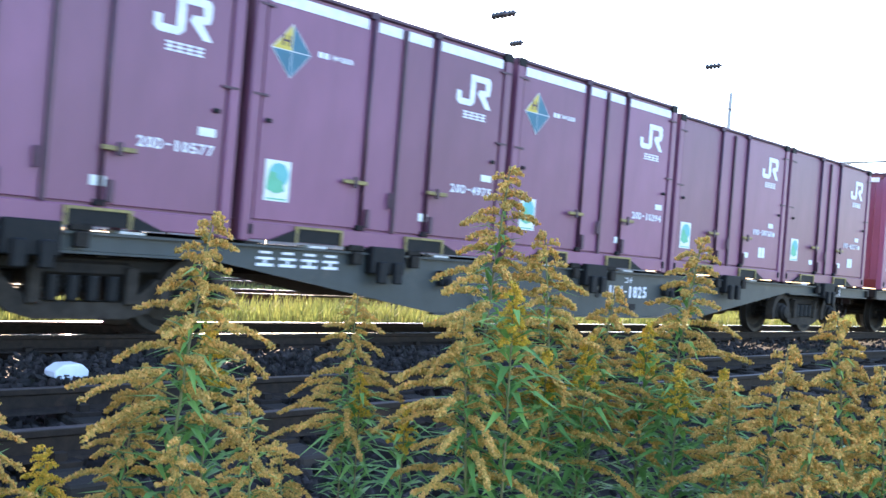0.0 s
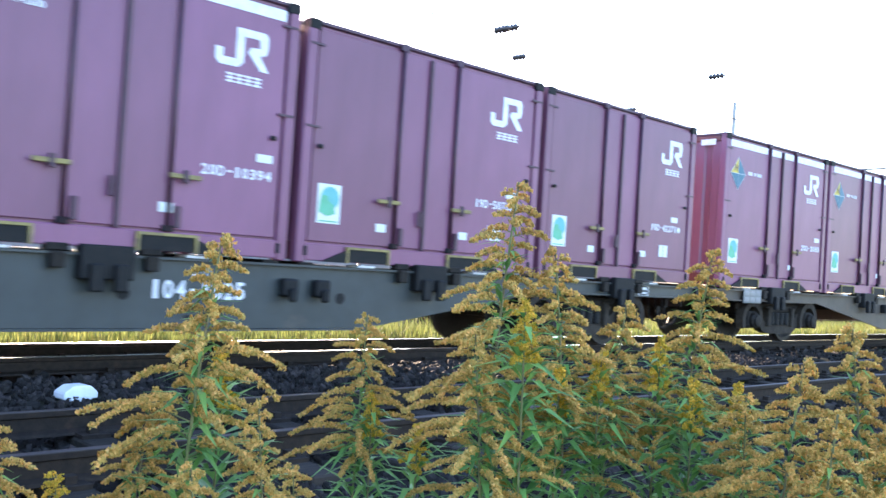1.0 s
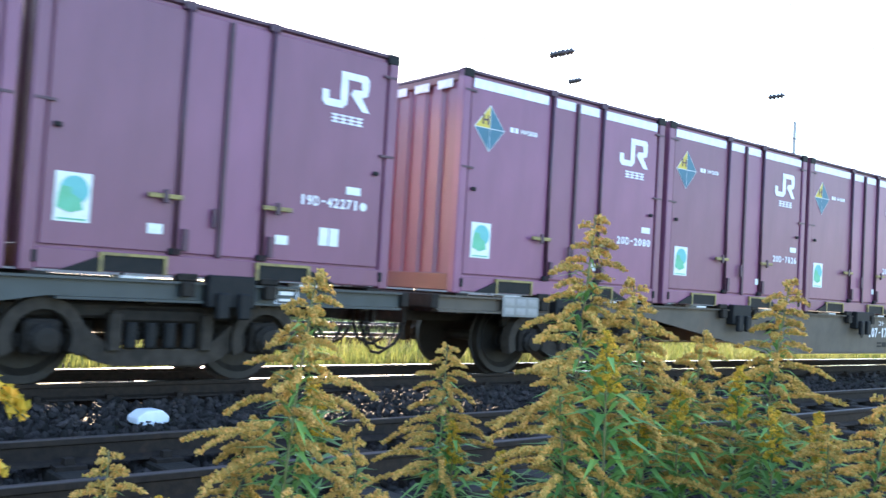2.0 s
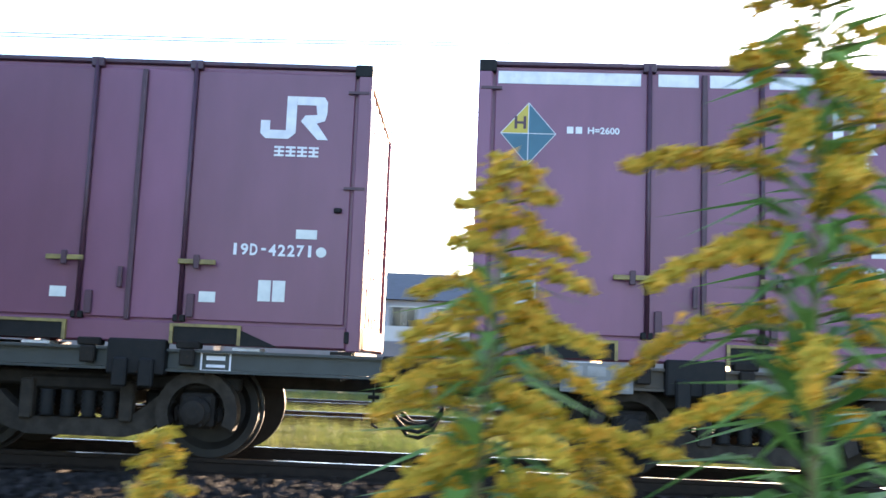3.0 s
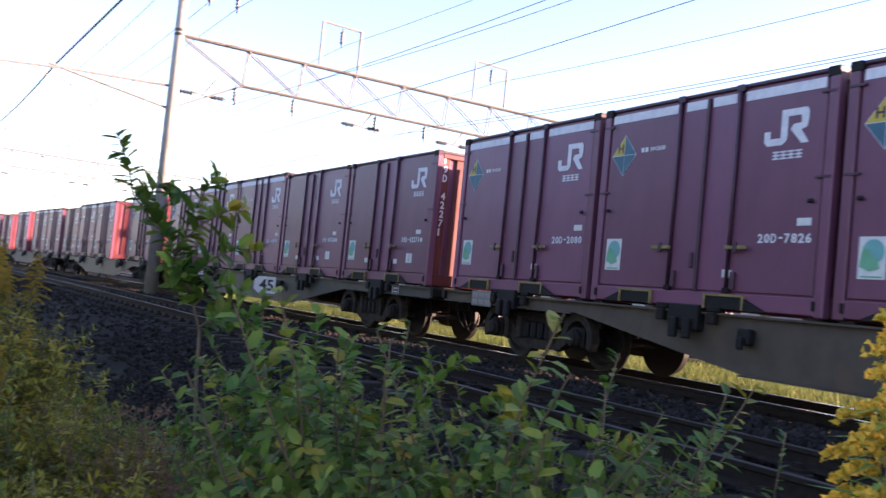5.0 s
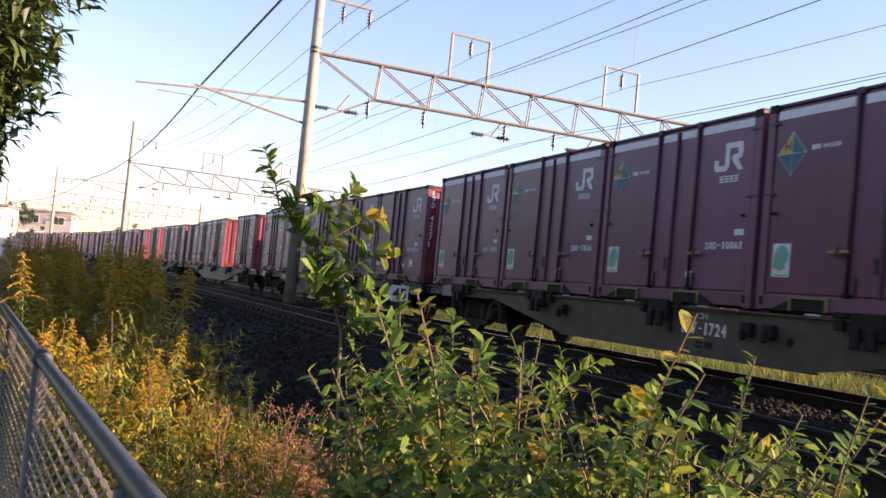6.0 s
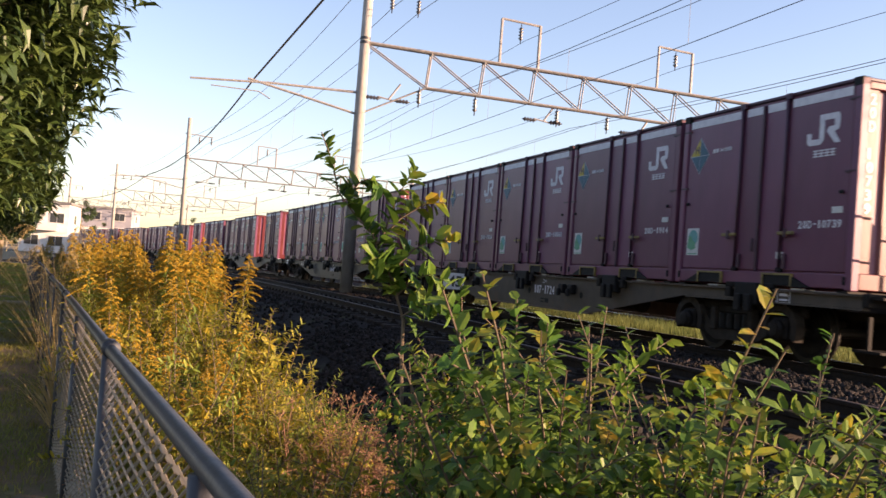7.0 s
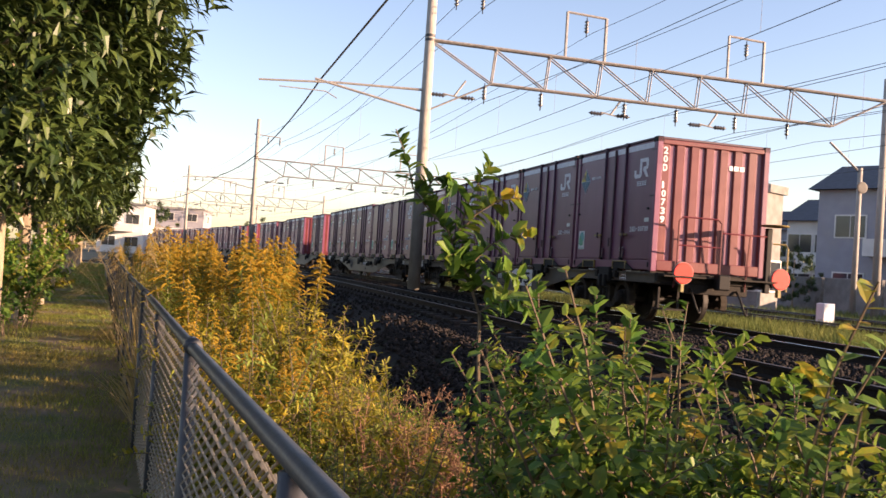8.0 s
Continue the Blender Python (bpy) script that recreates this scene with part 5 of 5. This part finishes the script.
def dry_weed(seed, h):
    rnd = random.Random(seed)
    g = thing("dry_weed", "withered pinkish-brown branching weed", "weed", "withered weeds")
    st = bmesh.new()
    V, F = [], []
    for _ in range(9):
        a = rnd.uniform(0, math.tau)
        d = Vector((math.cos(a) * 0.3, math.sin(a) * 0.3, 1)).normalized()
        hh = h * rnd.uniform(0.6, 1.0)
        pts = [d * hh * t + unit(rnd) * 0.012 for t in (0, 0.3, 0.6, 1.0)]
        tube(st, pts, 0.004, 0.0015, 4, False)
        for _ in range(14):
            b = d * hh * rnd.uniform(0.3, 1)
            e = (unit(rnd) + Vector((0, 0, 0.7))).normalized() * rnd.uniform(0.05, 0.16)
            tube(st, [b, b + e], 0.0015, 0.0007, 3, False)
            for _ in range(14):
                leaf_quad(V, F, b + e * rnd.uniform(0.3, 1.05) + unit(rnd) * 0.008, unit(rnd), unit(rnd), rnd.uniform(0.01, 0.022), 0.006)
    part("branchwork", st, M["leaf_dry"], g)
    part("seed_head", pydata("seed_head", V, F, M["leaf_dry"]), None, g)
    return g


def pampas(seed):
    rnd = random.Random(seed)
    g = thing("pampas_grass", "clump of straw-coloured pampas grass with drooping plumes", "grass clump", "pampas grass")
    st = bmesh.new()
    V, F = [], []
    for i in range(16):
        a = rnd.uniform(0, math.tau)
        d = Vector((math.cos(a), math.sin(a), 0))
        hh, out = rnd.uniform(0.9, 1.45), rnd.uniform(0.1, 0.5)
        pts = [d * out * t ** 2 + Vector((0, 0, hh * (1.25 * t - 0.25 * t ** 3))) for t in [j / 7 for j in range(8)]]
        tube(st, pts, 0.003, 0.001, 4, False)
        if i < 8:
            e = (pts[-1] - pts[-2]).normalized()
            for k in range(7):
                q = pts[-1]
                sd = (d + unit(rnd) * 0.35).normalized()
                for j in range(26):
                    t = j / 26
                    c = q + sd * 0.2 * t + Vector((0, 0, 0.05 * t - 0.14 * t * t))
                    leaf_quad(V, F, c, (sd + unit(rnd) * 0.5).normalized(), Vector((0, 0, 1)), 0.022, 0.005)
        for _ in range(3):
            b = rnd.uniform(0, math.tau)
            dd = Vector((math.cos(b), math.sin(b), 0))
            ln = rnd.uniform(0.5, 0.9)
            o = len(V)
            sd = Vector((-dd.y, dd.x, 0)) * 0.005
            for j in range(6):
                t = j / 5
                c = dd * ln * 0.6 * t + Vector((0, 0, ln * (1.5 * t - 0.9 * t * t)))
                V += [c - sd * (1.05 - t), c + sd * (1.05 - t)]
            F += [(o + 2 * j, o + 2 * j + 1, o + 2 * j + 3, o + 2 * j + 2) for j in range(5)]
    part("stalk", st, M["straw"], g)
    part("plume", pydata("plume", V, F, M["straw"]), None, g)
    return g


def tree(seed, h, crown_r, low, clumps, leaf_len, name="evergreen_tree", label="clipped dark evergreen tree with a pale trunk beside the path", group="trees along the path", per=150, material="leaf_tree"):
    """A tapered trunk, limbs and a crown of leaf clumps."""
    rnd = random.Random(seed)
    g = thing(name, label, "tree", group)
    tr = tube(bmesh.new(), [(0, 0, -0.1), (0.02, 0.01, low * 0.6), (0.0, 0.03, low * 1.4), (0.05, 0, h * 0.8)], 0.13, 0.04, 10)
    V, F = [], []
    for i in range(clumps):
        q = rnd.random()
        z = low + (h - low) * q
        rr = crown_r * (0.75 + 0.3 * math.sin(q * 3.1)) * (1 - 0.75 * max(0, q - 0.75) * 4 * 0.6)
        a = rnd.uniform(0, math.tau)
        rad = rr * rnd.uniform(0.62, 1.03)
        c = Vector((math.cos(a) * rad, math.sin(a) * rad, z))
        if i % 14 == 0:
            tube(tr, [(0.02, 0.01, max(low * 0.9, z - rad * 0.7)), c * 0.6 + Vector((0, 0, z * 0.36)), c], 0.025, 0.006, 4, False)
        out = Vector((c.x, c.y, 0.25 * rr)).normalized()
        size = rnd.uniform(0.22, 0.42)
        for _ in range(per):
            p = c + unit(rnd) * size * rnd.random() ** 0.5
            d = (out * 0.8 + unit(rnd) * 0.8 + Vector((0, 0, -0.25))).normalized()
            n = (Vector((0, 0, 1)) + out * 0.5 + unit(rnd) * 0.4)
            n = (n - d * n.dot(d)).normalized()
            ln = leaf_len * rnd.uniform(0.6, 1.15)
            leaf_quad(V, F, p, d, n, ln, ln * 0.34, 0.1, 0.2)
    part("trunk", tr, M["bark"], g)
    part("crown", pydata("crown", V, F, M[material]), None, g)
    return g


def at(x, y, dz=0.0, rz=0.0, sc=1.0, tilt=(0, 0)):
    return pose(x, y, ground_height(x, y) + dz, tilt[0], tilt[1], rz)


def stand(ob, x, y, rz=0.0, sc=1.0, tilt=(0, 0)):
    ob.scale = (sc, sc, sc)
    ob.location, ob.rotation_euler = (x, y, ground_height(x, y)), [radians(v) for v in (tilt[0], tilt[1], rz)]
    return ob


def again(ob, x, y, rz=0.0, sc=1.0, tilt=(0, 0)):
    return stand(copy_thing(ob, pose(0, 0, 0)), x, y, rz, sc, tilt)


# goldenrods: kind, x, y, height of the tip
G_OLD = goldenrod(1, 1.5, 0.36, 0.205, "flower", 170, 0.95, leaf_len=0.085)
G_OLD2 = goldenrod(2, 1.5, 0.46, 0.215, "flower", 200, 1.1, leaf_len=0.095)
G_NEW = goldenrod(3, 1.5, 0.36, 0.19, "flower_fresh", 170, 1.0, "tall goldenrod with fresh yellow flower plumes")
G_THIN = goldenrod(4, 1.5, 0.3, 0.11, "flower", 110, 0.7, "slender goldenrod going to seed")
G_CLOSE = goldenrod(5, 1.5, 0.3, 0.145, "flower_fresh", 420, 0.75, leaf_len=0.085)
G_CLOSE2 = goldenrod(6, 1.5, 0.3, 0.155, "flower_fresh", 300, 1.0, "tall goldenrod with fresh yellow flower plumes", leaf_len=0.095)
G_LEAF = goldenrod(10, 1.5, 0.12, 0.05, "flower_fresh", 260, 0.4, "leafy green goldenrod barely in flower", leaf_len=0.105)
G_NEAR = goldenrod(12, 1.5, 0.29, 0.14, "flower_fresh", 280, 0.95, "tall goldenrod with fresh yellow flower plumes", leaf_len=0.075)
G_NEAR2 = goldenrod(13, 1.5, 0.3, 0.145, "flower", 280, 0.95, leaf_len=0.075)
STAND = [
    # seen from the start
    *[(k, 0.4 + d * math.sin(radians(az)), 0.17 + d * math.cos(radians(az)), 1.015 + d * sl, rz) for k, az, d, sl, rz in (
        (G_OLD, 31.4, 1.65, 0.019, 20), (G_OLD, 40.4, 2.15, -0.056, 80), (G_OLD2, 49.3, 2.0, 0.098, 140), (G_OLD, 47.2, 1.75, -0.065, 200), (G_OLD2, 51.8, 1.95, 0.03, 300),
        (G_OLD, 56.3, 2.1, -0.025, 10), (G_OLD2, 61.2, 2.2, 0.037, 60), (G_OLD2, 66.6, 1.75, -0.068, 110), (G_OLD, 69.0, 2.0, -0.032, 170), (G_OLD, 63.5, 1.9, -0.11, 240),
        (G_OLD, 28.0, 1.75, -0.145, 33), (G_THIN, 34.2, 1.6, -0.15, 75), (G_OLD, 19.6, 1.6, -0.18, 120), (G_OLD, 36.5, 1.75, -0.22, 150), (G_LEAF, 44.0, 1.9, -0.17, 77), (G_OLD, 30.5, 1.5, -0.22, 210), (G_LEAF, 50.2, 1.75, -0.03, 12), (G_LEAF, 52.5, 1.9, -0.1, 60), (G_LEAF, 55.0, 2.0, -0.08, 130), (G_LEAF, 58.5, 2.1, -0.06, 190), (G_LEAF, 60.5, 2.0, -0.1, 250), (G_LEAF, 31.8, 1.75, -0.1, 310), (G_LEAF, 41.0, 2.1, -0.14, 20), (G_LEAF, 63.0, 2.1, -0.1, 44),
        (G_OLD, 68.5, 1.6, -0.12, 15), (G_NEW, 23.0, 1.7, -0.23, 95), (G_OLD2, 71.5, 1.9, -0.08, 190))],
    # the tall ones close by
    (G_CLOSE, 0.37, 0.76, 1.27, 40), (G_CLOSE2, 0.175, 0.83, 1.1, 95), (G_CLOSE2, 0.44, 0.72, 0.93, 200), (G_CLOSE, 0.25, 0.98, 0.9, 300), (G_OLD2, 0.30, 1.30, 0.86, 260), (G_NEAR, -0.13, 1.03, 0.88, 10), (G_NEAR2, -0.17, 1.1, 0.82, 215), (G_NEAR, -0.03, 0.95, 0.76, 120), (G_NEAR2, 0.03, 0.9, 0.66, 200), (G_NEAR2, 0.12, 1.0, 0.78, 33),
    (G_NEAR2, -0.52, 0.84, 0.88, 310), (G_NEW, -0.93, 1.84, 0.89, 55), (G_NEAR, -0.785, 0.80, 0.88, 185), (G_NEAR2, -0.46, 0.88, 0.80, 150), (G_NEAR, -0.36, 0.92, 0.74, 345), (G_NEAR2, -0.58, 0.95, 0.72, 20), (G_NEAR2, -0.42, 0.8, 0.66, 70), (G_LEAF, -0.66, 0.95, 0.6, 0), (G_LEAF, -0.2, 1.2, 0.7, 70),
]
used = set()
for kind, x, y, top, rz in STAND:
    sc = (top - ground_height(x, y)) / 1.5
    if kind in used:
        again(kind, x, y, rz, sc)
    else:
        used.add(kind)
        stand(kind, x, y, rz, sc)

# the golden thicket along the fence
G_GOLD = goldenrod(7, 1.5, 0.42, 0.18, "flower_dull", 280, 0.8, "yellowing goldenrod in the thicket along the fence", "leaf_gold")
G_GOLD2 = goldenrod(8, 1.5, 0.35, 0.17, "flower_dull", 280, 0.7, "yellowing goldenrod in the thicket along the fence", "leaf_gold")
G_GREEN = goldenrod(9, 1.5, 0.3, 0.12, "flower_dull", 260, 0.6, "leafy green goldenrod in the thicket", "leaf_mid")
rnd = random.Random(11)
first = {G_GOLD: True, G_GOLD2: True, G_GREEN: True}
for i in range(170):
    a = rnd.uniform(1.0, 22) if i > 80 else rnd.uniform(0.8, 7)
    q = rnd.uniform(0.12, min(1.7, 0.55 + a * 0.14))
    p = F0 + FD * a + FN * q
    kind = rnd.choice((G_GOLD, G_GOLD2, G_GREEN, G_GREEN, G_GREEN))
    sc = rnd.uniform(0.5, 0.75) + (0.32 if a > 2.6 else 0.0)
    if first[kind]:
        first[kind] = False
        stand(kind, p.x, p.y, rnd.uniform(0, 360), sc)
    else:
        again(kind, p.x, p.y, rnd.uniform(0, 360), sc, (rnd.uniform(-8, 8), rnd.uniform(-8, 8)))

S_THICK = shrub(26, 14, 1.25, 0.32, 0.05, "leaf_gold", "dense yellowing undergrowth of the thicket along the fence", "thicket_weed", "weed", (0, 0), 60, 0.3)
S_THICK2 = shrub(27, 14, 1.15, 0.32, 0.045, "leaf_mid", "dense green undergrowth of the thicket along the fence", "thicket_weed", "weed", (0, 0), 60, 0.3)
for i in range(44):
    pp = F0 + FD * (rnd.uniform(0.4, 12) if i > 20 else rnd.uniform(0.4, 4.5)) + FN * rnd.uniform(0.15, 1.25)
    k = S_THICK if i % 2 else S_THICK2
    if i < 2:
        stand(k, pp.x, pp.y, 0, 0.9)
    else:
        again(k, pp.x, pp.y, rnd.uniform(0, 360), rnd.uniform(0.55, 1.05))

for i in range(16):
    pp = F0 + FD * rnd.uniform(-1.3, 1.6) + FN * rnd.uniform(0.3, 1.0)
    again(S_THICK if i % 3 else S_THICK2, pp.x, pp.y, rnd.uniform(0, 360), rnd.uniform(0.6, 0.82))

# shrubs with oval leaves in front of the tracks
S_A = shrub(21, 19, 1.3, 0.5, 0.043, "leaf_shrub", "green shrub with oval leaves growing through the weeds", per=64)
S_B = shrub(22, 18, 1.35, 0.55, 0.042, "leaf_shrub", "green shrub with oval leaves growing through the weeds", per=64)


def sprig(seed, line, limbs, leaf_len):
    """A thin sapling: one bent stem with a few side shoots and alternate oval leaves."""
    rnd = random.Random(seed)
    g = thing("sapling", "thin sapling with oval green and yellowing leaves", "sapling", "saplings by the fence")
    line = [Vector(p) for p in line]
    m = len(line) - 1
    spot = lambda t: line[min(m - 1, int(t * m))].lerp(line[min(m - 1, int(t * m)) + 1], t * m - min(m - 1, int(t * m)))
    st = tube(bmesh.new(), [spot(i / 12) + unit(rnd) * 0.008 for i in range(13)], 0.008, 0.002, 6)
    V, F = [], []
    runs = [([spot(i / 12) for i in range(5, 13)], 84)]
    for t, d in limbs:
        b, d = spot(t), Vector(d)
        pts = [b + d * u + Vector((0, 0, 0.05 * math.sin(u * 3))) for u in (0, 0.35, 0.7, 1.0)]
        tube(st, pts, 0.004, 0.0015, 5, False)
        runs.append((pts, 27))
    for pts, n in runs:
        k = len(pts) - 1
        for i in range(n):
            t = (i + rnd.random()) / n
            j = min(k - 1, int(t * k))
            c = pts[j].lerp(pts[j + 1], t * k - j)
            ax = (pts[j + 1] - pts[j]).normalized()
            d = (unit(rnd).cross(ax).normalized() + ax * rnd.uniform(0.2, 0.9)).normalized()
            nn = ax * 0.6 + Vector((0, 0, 0.7)) + unit(rnd) * 0.5
            nn = (nn - d * nn.dot(d)).normalized()
            ln = leaf_len * rnd.uniform(0.6, 1.15) * (1.1 - 0.35 * t)
            leaf_round(V, F, c, d, nn, ln, ln * 0.58, 0.14, rnd.uniform(0.0, 0.4))
    part("trunk", st, M["twig"], g)
    part("foliage", pydata("foliage", V, F, M["leaf_shrub"]), None, g)
    return g


stand(S_A, -2.75, 1.2, 0, 1.0)
stand(S_B, -2.35, 1.6, 50, 0.95)
S_LOW = shrub(24, 12, 0.5, 0.3, 0.035, "leaf_gold", "low yellow-green weeds between the fence and the tracks", "low_weed", "weed", (0, 0), 40, 0.4)
S_LOW2 = shrub(25, 12, 0.45, 0.3, 0.04, "leaf_mid", "low green weeds between the fence and the tracks", "low_weed", "weed", (0, 0), 36, 0.45)
stand(S_LOW, -2.2, 0.9, 0, 1.0)
stand(S_LOW2, -2.4, 1.3, 0, 1.0)
for i in range(90):
    pp = F0 + FD * rnd.uniform(-3.6, 6.0) + FN * rnd.uniform(0.15, 1.75)
    again(S_LOW if rnd.random() < 0.62 else S_LOW2, pp.x, pp.y, rnd.uniform(0, 360), rnd.uniform(0.6, 1.15))
for x, y, rz, sc in ((-3.3, 1.55, 100, 0.95), (-2.1, 1.25, 200, 0.85), (-3.1, 0.95, 300, 0.8), (-1.85, 1.85, 20, 0.85), (-1.5, 1.75, 260, 0.7), (-3.6, 1.1, 130, 0.8), (-1.7, 1.3, 95, 0.7), (-2.36, 1.08, 15, 1.15), (-2.2, 1.32, 75, 1.05), (-2.0, 1.55, 140, 0.9), (-1.75, 1.6, 60, 0.6)):
    again(S_A if int(rz) % 20 else S_B, x, y, rz, sc, (rnd.uniform(-8, 8), rnd.uniform(-8, 8)))
stand(sprig(81, [(0, 0, 0), (0.0, -0.01, 0.95), (-0.01, -0.03, 1.26), (-0.03, -0.08, 1.43), (-0.045, -0.16, 1.56), (-0.06, -0.275, 1.7), (-0.05, -0.355, 1.89)],
            [(0.6, (0.04, 0.1, 0.28)), (0.62, (0.05, 0.22, 0.16)), (0.5, (0.06, 0.2, 0.12)), (0.42, (0.1, 0.14, 0.06)), (0.45, (0.1, -0.12, 0.08)), (0.35, (0.12, 0.16, 0.02)), (0.8, (0.05, 0.1, 0.05))], 0.082), -3.4, 0.92)
S_UP = sprig(82, [(0, 0, 0), (0.02, 0.03, 0.5), (-0.02, 0.02, 0.95), (0.02, -0.02, 1.35)], [(0.5, (0.12, 0.08, 0.12)), (0.7, (-0.1, 0.08, 0.12)), (0.62, (0.05, -0.12, 0.1))], 0.064)
stand(S_UP, -3.36, 1.09, 0, 1.03)
for x, y, rz, sc, tx, ty in ((-2.75, 1.12, 40, 0.95, -8, -10), (-2.62, 1.2, 100, 0.93, 6, -14), (-2.5, 1.35, 160, 0.88, -4, 10), (-2.4, 1.55, 220, 0.84, 8, 8), (-2.2, 1.62, 280, 0.8, -10, -6), (-2.95, 1.35, 330, 0.9, 4, 12), (-2.05, 1.8, 30, 0.78, 6, -8), (-1.9, 1.7, 75, 0.74, 9, 6), (-3.1, 0.95, 120, 0.8, -12, 5), (-2.7, 1.6, 200, 0.82, 3, -5)):
    again(S_UP, x, y, rz, sc * 1.06, (tx * 0.6, ty * 0.6))
D_A = dry_weed(31, 0.85)
stand(D_A, -4.15, 1.0, 0, 1.15)
again(D_A, -3.95, 0.85, 70, 1.0)
again(D_A, -4.4, 1.15, 160, 1.1)
for x, y, sc in ((-4.47, 0.76, 1.15), (-4.6, 0.95, 0.9), (-2.6, 0.75, 0.7), (-3.2, 1.15, 0.6), (-5.0, 0.7, 1.0), (-1.9, 0.95, 0.55), (-2.9, 1.6, 0.6)):
    again(D_A, x, y, rnd.uniform(0, 360), sc)
for i in range(46):
    pp = F0 + FD * rnd.uniform(-2.6, 3.2) + FN * rnd.uniform(0.1, 1.15)
    if i % 6 == 0:
        again(D_A, pp.x, pp.y, rnd.uniform(0, 360), rnd.uniform(0.5, 0.75))
    else:
        again(rnd.choice((S_LOW, S_LOW, G_GOLD2, G_GREEN)), pp.x, pp.y, rnd.uniform(0, 360), rnd.uniform(0.42, 0.6) if i % 2 else rnd.uniform(0.7, 1.0) * 0.6)
PG = pampas(41)
p = F0 + FD * 3.7 + FN * 0.06
stand(PG, p.x, p.y, 0, 1.1, (6, 0))
again(PG, p.x - 0.3, p.y - 0.02, 15, 1.05, (12, 0))
for a, q, sc in ((7.2, 0.2, 0.9), (8.8, 0.15, 0.95), (11, 0.2, 0.85)):
    p = F0 + FD * a + FN * q
    again(PG, p.x, p.y, rnd.uniform(0, 360), sc)

# low growth
blades("weed_grass", "low green and straw grass among the weeds", 22000, fence_spot(-5, 9, 0.05, 1.9), 0.22, 0.004, M["leaf_gold"], 0.6, 5)
blades("weed_grass", "low green grass among the weeds", 16000, fence_spot(-5, 14, 0.05, 2.4), 0.2, 0.005, M["leaf_mid"], 0.7, 6)
blades("path_grass", "short patchy grass on the path", 90000, fence_spot(0, 26, -2.8, -0.02), 0.05, 0.003, M["lawn"], 0.8, 8)
blades("path_grass", "short grass at the far end of the path", 26000, fence_spot(26, 62, -3.0, -0.02), 0.09, 0.01, M["lawn"], 0.8, 15)
blades("verge_grass", "long dry yellow-green grass beyond the train", 60000, grass_spot(-45, 50, 2.0, 5.0), 0.34, 0.008, M["grass"], 0.5, 9)
blades("verge_grass", "dry yellow-green grass between the far tracks", 40000, grass_spot(-60, 60, 7.2, 9.4), 0.3, 0.01, M["grass"], 0.5, 10)
blades("verge_grass", "dry yellow-green grass before the wall", 40000, grass_spot(-60, 60, 11.6, 20.0), 0.3, 0.014, M["grass"], 0.5, 12)

# trees along the path
T_A = tree(51, 7.6, 1.75, 1.95, 430, 0.19, per=120)
T_B = tree(52, 7.4, 1.7, 1.9, 420, 0.19, per=120)
for i in range(13):
    p = F0 + FD * (4.1 + i * 4.8) - FN * 1.5
    k = T_A if i % 2 else T_B
    if i < 2:
        stand(k, p.x, p.y, 40 * i)
    else:
        again(k, p.x, p.y, rnd.uniform(0, 360), rnd.uniform(0.92, 1.05))
S_BASE = shrub(61, 8, 1.2, 0.5, 0.07, "leaf_shrub", "bushy green undergrowth at the foot of the trees", "undergrowth", "shrub")
for i, (a, q, sc) in enumerate(((9.5, 1.7, 1.3), (11.2, 1.5, 1.4), (12.7, 1.4, 1.55), (14.2, 1.5, 1.6), (15.8, 1.65, 1.6), (17.2, 1.85, 1.4), (20, 2.5, 1.2), (23, 2.7, 1.1), (27, 2.5, 1.1), (31, 2.7, 1.0), (36, 2.6, 1.0), (41, 2.6, 1.0))):
    p = F0 + FD * a - FN * q
    stand(S_BASE, p.x, p.y, 0, sc) if i == 0 else again(S_BASE, p.x, p.y, rnd.uniform(0, 360), sc)
T_FAR = tree(71, 6.5, 2.6, 1.0, 60, 0.3, "broadleaf_tree", "dark green tree among the houses beyond the tracks", "trees beyond the tracks", 110)
stand(T_FAR, -42.5, 28.0, 0, 0.5)
for x, y, sc in ((-9, 48, 1.4), (-13, 52, 1.5), (10, 50, 1.0), (22, 52, 1.2), (40, 50, 1.0), (-66, 40, 0.8), (-128, 2, 0.9), (-140, 8, 1.0), (-100, -16, 1.1), (-160, -14, 1.3)):
    again(T_FAR, x, y, rnd.uniform(0, 360), sc)

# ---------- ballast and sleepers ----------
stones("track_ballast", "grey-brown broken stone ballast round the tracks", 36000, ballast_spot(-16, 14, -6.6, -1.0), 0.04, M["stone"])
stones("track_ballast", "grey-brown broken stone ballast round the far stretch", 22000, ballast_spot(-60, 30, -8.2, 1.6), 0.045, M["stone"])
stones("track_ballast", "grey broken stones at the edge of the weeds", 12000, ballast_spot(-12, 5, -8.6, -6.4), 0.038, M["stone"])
sleepers(near_track, -3.8, -34, 22)
sleepers(main_track, 0.0, -34, 22)
motions()
